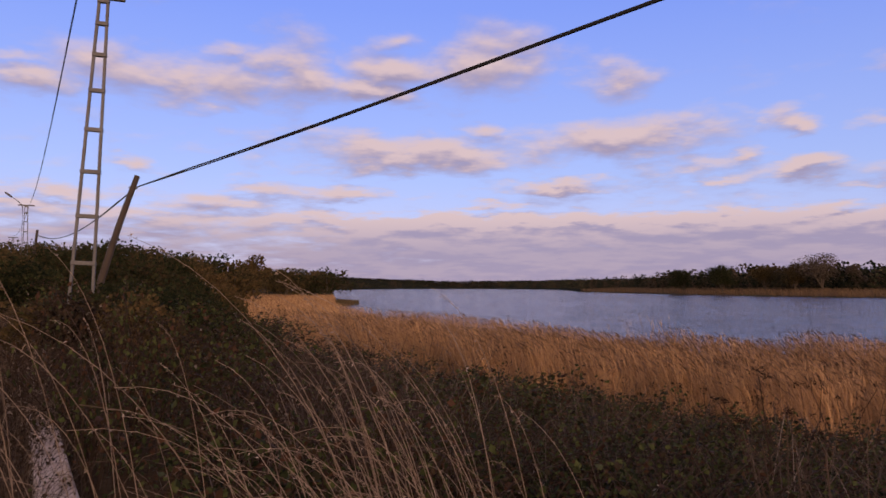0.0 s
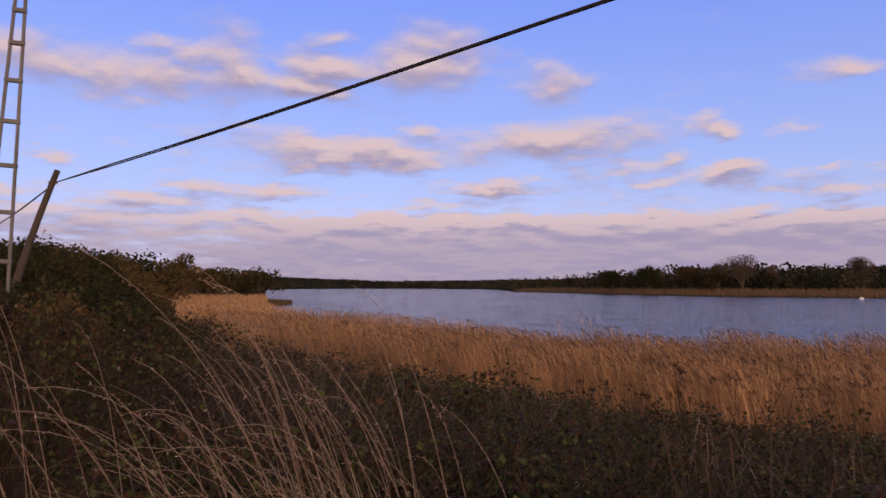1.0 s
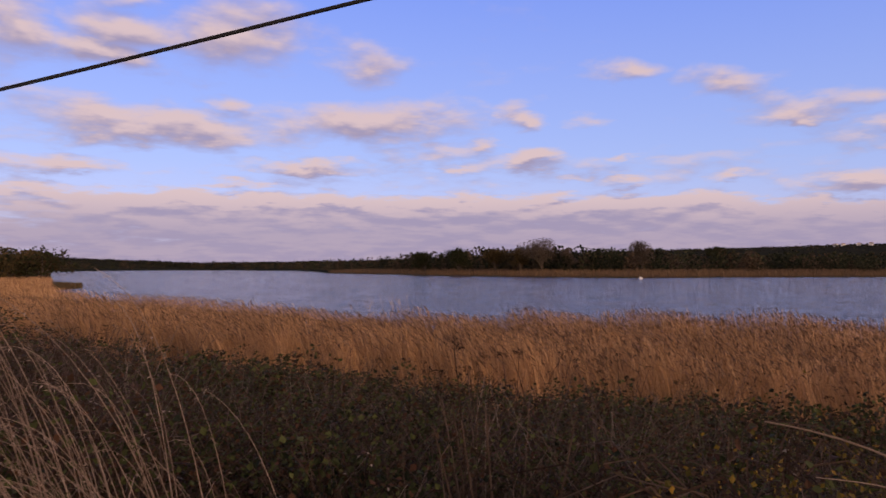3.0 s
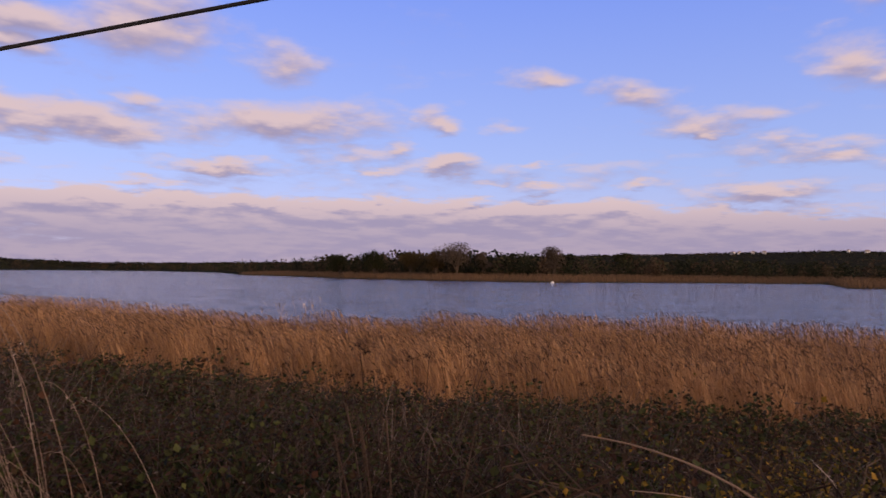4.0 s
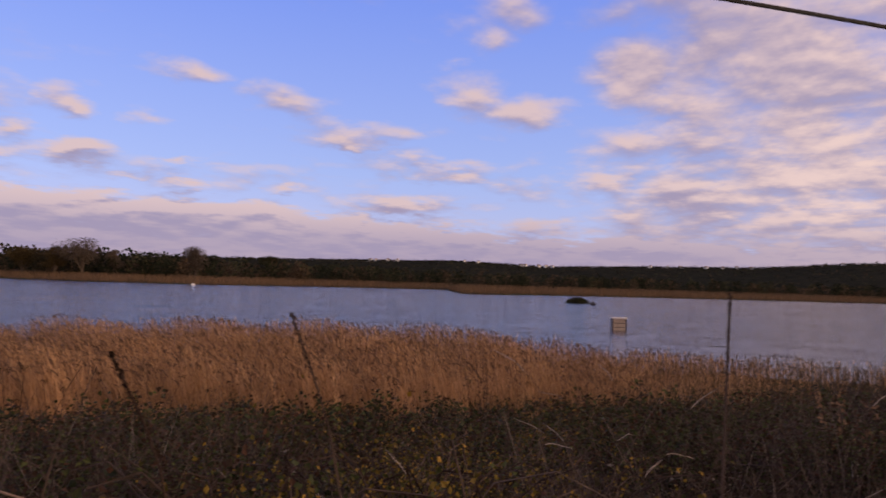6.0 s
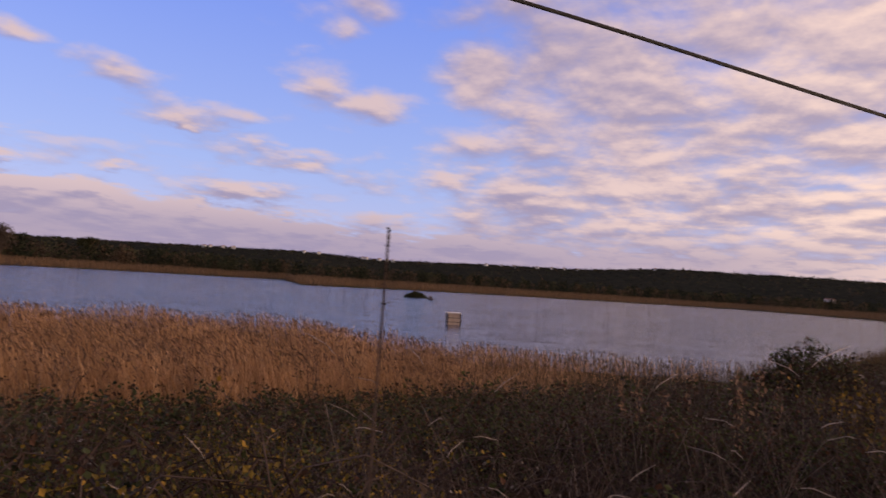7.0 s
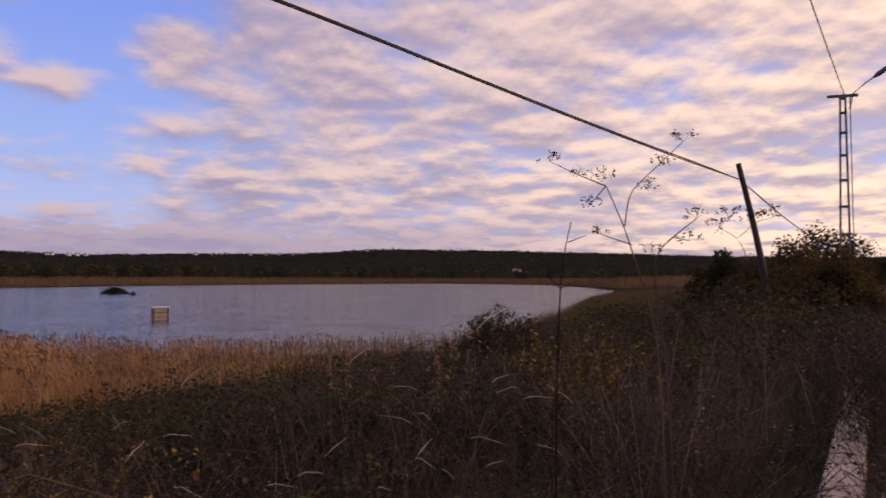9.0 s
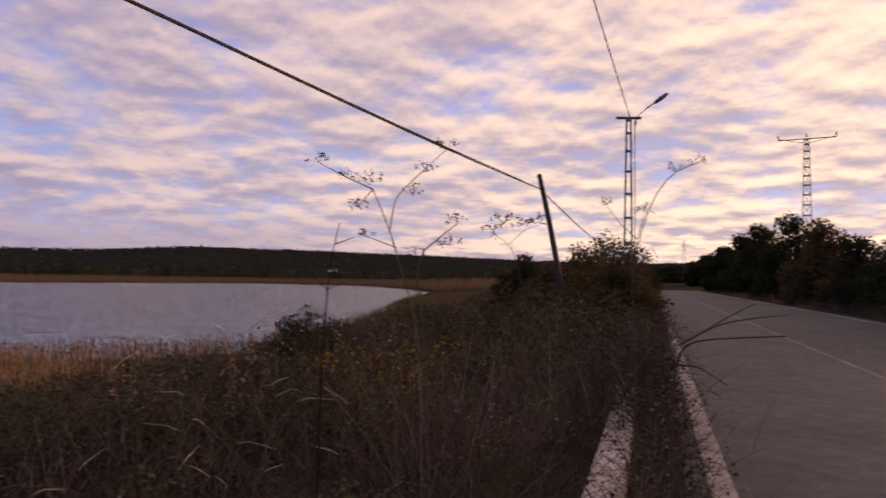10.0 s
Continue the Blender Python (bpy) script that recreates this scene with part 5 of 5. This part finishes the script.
def grass_tuft(u, r, n, tall, spread, lean, label, mat=None, droop=0.5, thick=0.0012, heads=True, name="grass_tuft"):
    """Stems rising from one foot and bending with the wind, with fuzzy drooping heads."""
    mat = mat or M_STRAW
    pale = mat is M_PALE
    c = np.array(ground_at(u, r))
    t = thing(name, Matrix.Translation(c), label, "grass")
    left = np.array([-math.cos(radians(u)), math.sin(radians(u)), 0.0])
    away = np.array([math.sin(radians(u)), math.cos(radians(u)), 0.0])
    root = left * RNG.normal(0, spread, n)[:, None] + away * RNG.normal(0, spread * 0.45, n)[:, None]
    h = tall * RNG.uniform(0.62, 1.05, n)
    side = lean * h * RNG.uniform(0.5, 1.5, n)
    far = RNG.normal(0.05, 0.14, n) * h
    mid = root + left * (side * 0.24)[:, None] + away * (far * 0.4)[:, None] + np.array([0, 0, 1.0]) * (h * 0.93)[:, None]
    tip = root + left * side[:, None] + away * far[:, None] + np.array([0, 0, 1.0]) * (h * RNG.uniform(1.0 - droop * 0.34, 1.06, n))[:, None]
    path = bend(root, mid, tip, 10)
    fine = bend(root, mid, tip, 18)
    for k in range(n):
        v = [tubes(fine[k:k + 1], np.linspace(1.25, 0.4, 18) * thick, 4)]
        if heads and not pale:
            q = RNG.uniform(5.6, 8.99, 22)
            j = q.astype(int)
            at = path[k, j] + (path[k, j + 1] - path[k, j]) * (q - j)[:, None]
            v.append(leaves(at + RNG.normal(0, thick * 0.6, (22, 3)), RNG.uniform(0.005, 0.012, 22), 0.28))
        sheet("stalk", *joined(*v), M_STEM if pale else mat, t)
        if pale:
            tip = np.stack([np.interp(np.linspace(7.6, 9, 10), np.arange(10), path[k, :, i]) for i in range(3)], -1)
            sheet("seed_head", *joined(tubes(tip[None], np.array([0.5, 0.7, 0.8, 0.9, 0.9, 0.8, 0.7, 0.6, 0.4, 0.3]) * thick, 5),
                                       leaves(np.repeat(tip[1:], 3, 0), 0.007, 0.25)), M_PALE, t, "pale drooping seed head")
    m = n * 2
    i = RNG.integers(0, n, m)
    a0 = path[i, RNG.integers(1, 5, m)]
    turn = RNG.uniform(0, 6.28, m)
    way = np.stack([np.cos(turn) * 0.16, np.sin(turn) * 0.16, RNG.uniform(0.05, 0.3, m)], -1) + left * 0.1
    tagged(sheet("blade_growth", *ribbons(bend(a0, a0 + way * 0.7, a0 + way * [1.6, 1.6, 0.7], 5), np.array([1.0, 0.9, 0.7, 0.4, 0.1]) * 0.004), M_STEM if pale else mat, t), kind="stuff")
    return t


TALL = "tall dry straw-coloured grass tuft bending in the wind"
for u, r, n, tall, spread, lean in [(-24.5, 2.3, 20, 1.84, 0.16, 0.28), (-20.0, 2.1, 22, 1.82, 0.15, 0.26), (-16.0, 2.3, 18, 1.74, 0.14, 0.22), (-9.5, 2.4, 6, 1.58, 0.16, 0.28),
                                    (-1.0, 2.15, 30, 1.70, 0.11, 0.34), (2.0, 2.1, 64, 1.75, 0.10, 0.33), (4.5, 2.2, 40, 1.77, 0.09, 0.28), (9.0, 2.2, 12, 1.76, 0.08, 0.30), (12.0, 2.4, 5, 1.5, 0.10, 0.24)]:
    grass_tuft(u, r, n, tall, spread, lean, TALL)
grass_tuft(-16.5, 2.2, 2, 2.05, 0.05, 0.26, "single tall bending grass stalk", droop=0.3)
grass_tuft(1.0, 2.0, 4, 2.0, 0.06, 0.22, "single tall bending grass stalk with dark seeds", M_STEM, droop=0.25)
for u, r, n in [(12, 2.6, 4), (19, 2.9, 5), (27, 2.4, 4), (33, 3.1, 5), (40, 2.5, 5), (47, 3.0, 6)]:
    grass_tuft(u, r, n, 1.0, 0.3, 0.15, "thin dry grass stalks among brambles", thick=0.0013)
for u, r, n in [(57, 2.5, 4), (62, 3.2, 5), (66, 2.6, 5), (70, 3.5, 5), (74, 2.6, 4), (79, 3.0, 5), (84, 3.4, 5), (88, 2.5, 4), (93, 3.2, 4), (99, 3.0, 3)]:
    grass_tuft(u, r, n, 1.6 if u > 60 else 1.35, 0.28, 0.28 * (1 if RNG.random() < 0.5 else -1), "pale arching grass stalks with drooping heads", M_PALE, droop=0.9, thick=0.0013)


def polyline(points, k=4):
    """Resamples a short line into a smooth path of fixed length."""
    p = np.array(points, dtype=float)
    t = np.linspace(0, len(p) - 1, 14)
    q = np.stack([np.interp(t, np.arange(len(p)), p[:, i]) for i in range(3)], -1)
    for _ in range(2):
        q[1:-1] = (q[:-2] + 2 * q[1:-1] + q[2:]) / 4
    return q


def umbel(at, size, rays=9):
    """A seed umbel: thin rays with a cluster of seeds at each end."""
    d = RNG.normal(size=(rays, 3)) * [1, 1, 0.35] + [0, 0, 0.7]
    d /= np.linalg.norm(d, axis=1, keepdims=True)
    end = at + d * size * RNG.uniform(0.7, 1.1, rays)[:, None]
    seeds = np.repeat(end, 7, axis=0) + RNG.normal(0, size * 0.13, (rays * 7, 3))
    return joined(ribbons(np.stack([np.broadcast_to(at, end.shape), end], 1), [0.0012, 0.0008]), leaves(seeds, RNG.uniform(0.15, 0.3, rays * 7) * size, 0.6))


def dead_stalk(name, lines, label, category, thick=0.004, umbels=(), size=0.03, mat=None, root=True):
    base = np.array(lines[0][0])
    foot = np.array([base[0], base[1], float(height(np.array(base[0]), np.array(base[1]))) - 0.03])
    t = thing(name, Matrix.Translation(foot), label, category)
    for i, line in enumerate(lines):
        pts = list(line)
        if i == 0 and root:
            pts = [tuple(foot)] + pts
        k = thick if i == 0 else thick * 0.6
        path = polyline(pts) - foot
        sheet("main_stem" if i == 0 else "branch", *tubes(path[None], np.linspace(k, k * 0.45, 14), 5), mat or M_STEM, t)
    for p in umbels:
        tagged(sheet("umbel", *umbel(np.array(p) - foot, size), M_DARK_STEM, t), kind="stuff")
    return t


dead_stalk("dead_fennel", [[(2.28, -0.53, 1.565), (2.3, -0.49, 1.715), (2.31, -0.45, 1.845), (2.31, -0.43, 1.915), (2.31, -0.38, 2.025)],
                           [(2.31, -0.38, 2.025), (2.32, -0.31, 2.055), (2.33, -0.23, 2.095)],
                           [(2.31, -0.43, 1.915), (2.3, -0.44, 2.005), (2.28, -0.5, 2.065), (2.25, -0.57, 2.135)],
                           [(2.31, -0.45, 1.865), (2.33, -0.37, 1.895)], [(2.31, -0.38, 2.025), (2.33, -0.34, 1.975)]],
           "dried fennel plant with branching seed umbels", "plant", 0.0032,
           [(2.33, -0.23, 2.095), (2.32, -0.31, 2.055), (2.33, -0.34, 1.975), (2.25, -0.57, 2.135), (2.27, -0.52, 2.075), (2.28, -0.49, 2.015), (2.33, -0.37, 1.895), (2.31, -0.38, 2.045)])
dead_stalk("dead_fennel", [[(2.28, -0.55, 1.525), (2.3, -0.49, 1.825), (2.28, -0.55, 1.885), (2.26, -0.61, 1.935)], [(2.28, -0.55, 1.885), (2.27, -0.59, 1.875)]],
           "dried fennel stalk with a small seed umbel", "plant", 0.003, [(2.26, -0.61, 1.935), (2.3, -0.5, 1.845), (2.27, -0.59, 1.875)])
dead_stalk("dead_fennel", [[(3.12, -1.17, 1.645), (3.15, -1.12, 1.855), (3.16, -1.09, 1.935), (3.18, -1.02, 1.975)], [(3.16, -1.09, 1.935), (3.13, -1.15, 1.995), (3.1, -1.21, 2.015)]],
           "thin dried fennel with loose umbels", "plant", 0.0022, [(3.18, -1.02, 1.975), (3.1, -1.21, 2.015), (3.14, -1.12, 2.005), (3.17, -1.06, 2.015)], 0.05)
dead_stalk("dead_fennel", [[(1.48, -0.72, 1.645), (1.5, -0.71, 1.755), (1.49, -0.72, 1.855), (1.47, -0.74, 1.935), (1.45, -0.77, 1.975), (1.43, -0.8, 1.985)],
                           [(1.49, -0.72, 1.855), (1.5, -0.69, 1.885), (1.51, -0.67, 1.915)], [(1.49, -0.72, 1.855), (1.48, -0.73, 1.905)]],
           "dried fennel stalk beside the road wall", "plant", 0.0016, [(1.45, -0.77, 1.975), (1.51, -0.67, 1.915), (1.48, -0.73, 1.905), (1.43, -0.8, 1.985)], 0.014)
dead_stalk("dead_sapling", [[(2.36, -0.25, 1.365), (2.39, -0.26, 1.555), (2.4, -0.27, 1.745), (2.4, -0.28, 1.845), (2.39, -0.3, 1.935)], [(2.39, -0.29, 1.875), (2.38, -0.34, 1.895)],
                            [(2.4, -0.27, 1.745), (2.4, -0.22, 1.795)], [(2.4, -0.27, 1.745), (2.39, -0.31, 1.765)]], "bare broken dark sapling stem with short twigs", "plant", 0.003, mat=M_DARK_STEM)
dead_stalk("pale_stem", [[(2.31, -0.23, 1.375), (2.33, -0.25, 1.525), (2.34, -0.26, 1.605), (2.34, -0.28, 1.665)]], "pale broken grass stem", "plant", 0.003, mat=M_STEM)
dead_stalk("bare_branch", [[(4.56, -2.74, 1.25), (4.52, -2.83, 1.4), (4.39, -3.01, 1.43), (4.17, -3.3, 1.46)], [(4.55, -2.78, 1.37), (4.42, -2.99, 1.52), (4.28, -3.18, 1.57), (4.17, -3.31, 1.59)],
                           [(4.52, -2.83, 1.4), (4.42, -2.99, 1.53), (4.29, -3.17, 1.66)], [(4.56, -2.74, 1.25), (4.47, -2.88, 1.24), (4.35, -3.02, 1.13)]],
           "bare dark branch reaching over the road edge", "plant", 0.009, mat=M_CANE)
dead_stalk("broken_stalk", [[(0.53, 0.50, 1.62), (0.506, 0.518, 1.675), (0.491, 0.537, 1.695), (0.476, 0.551, 1.707), (0.458, 0.565, 1.716), (0.438, 0.577, 1.722), (0.421, 0.584, 1.725)]],
           "pale broken dry grass stalk bent over", "plant", 0.0008, mat=M_STRAW)
dead_stalk("broken_stalk", [[(0.51, 0.50, 1.655), (0.493, 0.531, 1.683), (0.474, 0.549, 1.696), (0.456, 0.56, 1.7), (0.438, 0.571, 1.701)]], "thin pale broken dry grass stalk bent over", "plant", 0.0005, mat=M_STRAW)
for line, thick in (([(0.680, 0.333, 1.2), (0.678, 0.327, 1.6), (0.673, 0.323, 1.74), (0.668, 0.320, 1.806)], 0.0012), ([(0.60, 0.44, 1.3), (0.566, 0.463, 1.72), (0.543, 0.4785, 1.791)], 0.0009),
                    ([(0.51, 0.44, 1.3), (0.470, 0.450, 1.73), (0.446, 0.4563, 1.781)], 0.0008)):
    t = dead_stalk("seed_stalk", [line], "single dark dry stalk with a narrow seed head", "plant", thick, mat=M_CANE)
    tip = np.array(line[-1]) - np.array(t.matrix_world.translation)
    low = np.array(line[-2]) - np.array(t.matrix_world.translation)
    q = RNG.uniform(0, 1, 260)[:, None] ** 1.4
    tagged(sheet("seed_head", *leaves(tip + (low - tip) * q * 1.1, RNG.uniform(0.0009, 0.0016, 260), 0.7), M_DARK_STEM, t), kind="stuff")


def dark_umbels(at, tall, label):
    """Dead umbellifer, dark against the reeds, with flat-topped heads on several stalks."""
    c = np.array([at[0], at[1], float(height(np.array(at[0]), np.array(at[1])))])
    t = thing("dead_hogweed", Matrix.Translation(c), label, "plant", "dead hogweed among the brambles")
    top = at[2] - c[2]
    for _ in range(5):
        off = RNG.normal(0, 0.16, 2)
        h = top * RNG.uniform(0.82, 1.02)
        path = bend([[off[0] * 0.4, off[1] * 0.4, -0.05]], [[off[0] * 0.6, off[1] * 0.6, h * 0.6]], [[off[0] * 1.8, off[1] * 1.8, h]], 7)
        sheet("stalk", *tubes(path, np.linspace(0.006, 0.003, 7), 4), M_CANE, t)
        tagged(sheet("umbel", *umbel(path[0, -1], RNG.uniform(0.035, 0.06), 11), M_DARK_STEM, t), kind="stuff")


for at in [(1.72, 4.06, 1.34), (4.91, 7.35, 0.78), (3.3, 6.86, 0.92), (3.75, 7.0, 0.88), (5.6, 6.6, 0.75), (2.6, 7.4, 0.8), (6.4, 5.4, 0.7), (2.3, 5.2, 1.1)]:
    dark_umbels(at, 1.3, "dead dark hogweed with flat seed umbels")
for at in [(7.08, 0.06, 1.37), (9.6, 5.9, 0.95), (7.6, 0.9, 1.15), (1.35, 2.80, 1.30), (2.9, 3.1, 1.12)]:
    c = np.array([at[0], at[1], float(height(np.array(at[0]), np.array(at[1])))])
    t = thing("dead_dock", Matrix.Translation(c), "dark dead dock plant with leafy seed spikes", "plant", "dead dock plants")
    for _ in range(4):
        off = RNG.normal(0, 0.12, 2)
        path = bend([[0, 0, -0.05]], [[off[0], off[1], (at[2] - c[2]) * 0.6]], [[off[0] * 1.6, off[1] * 1.6, (at[2] - c[2]) * RNG.uniform(0.8, 1.02)]], 9)
        sheet("stalk", *tubes(path, np.linspace(0.007, 0.003, 9), 4), M_CANE, t)
        k = RNG.uniform(3.5, 7.99, 34)
        j = k.astype(int)
        pts = path[0, j] + (path[0, j + 1] - path[0, j]) * (k - j)[:, None] + RNG.normal(0, 0.025, (34, 3))
        fine = min(1.0, math.hypot(at[0], at[1]) / 7.0)
        tagged(sheet("seed_spike", *leaves(pts, RNG.uniform(0.03, 0.07, 34) * fine, 0.5), M_PLUME if fine == 1.0 else M_LEAF_DRY, t), kind="stuff")
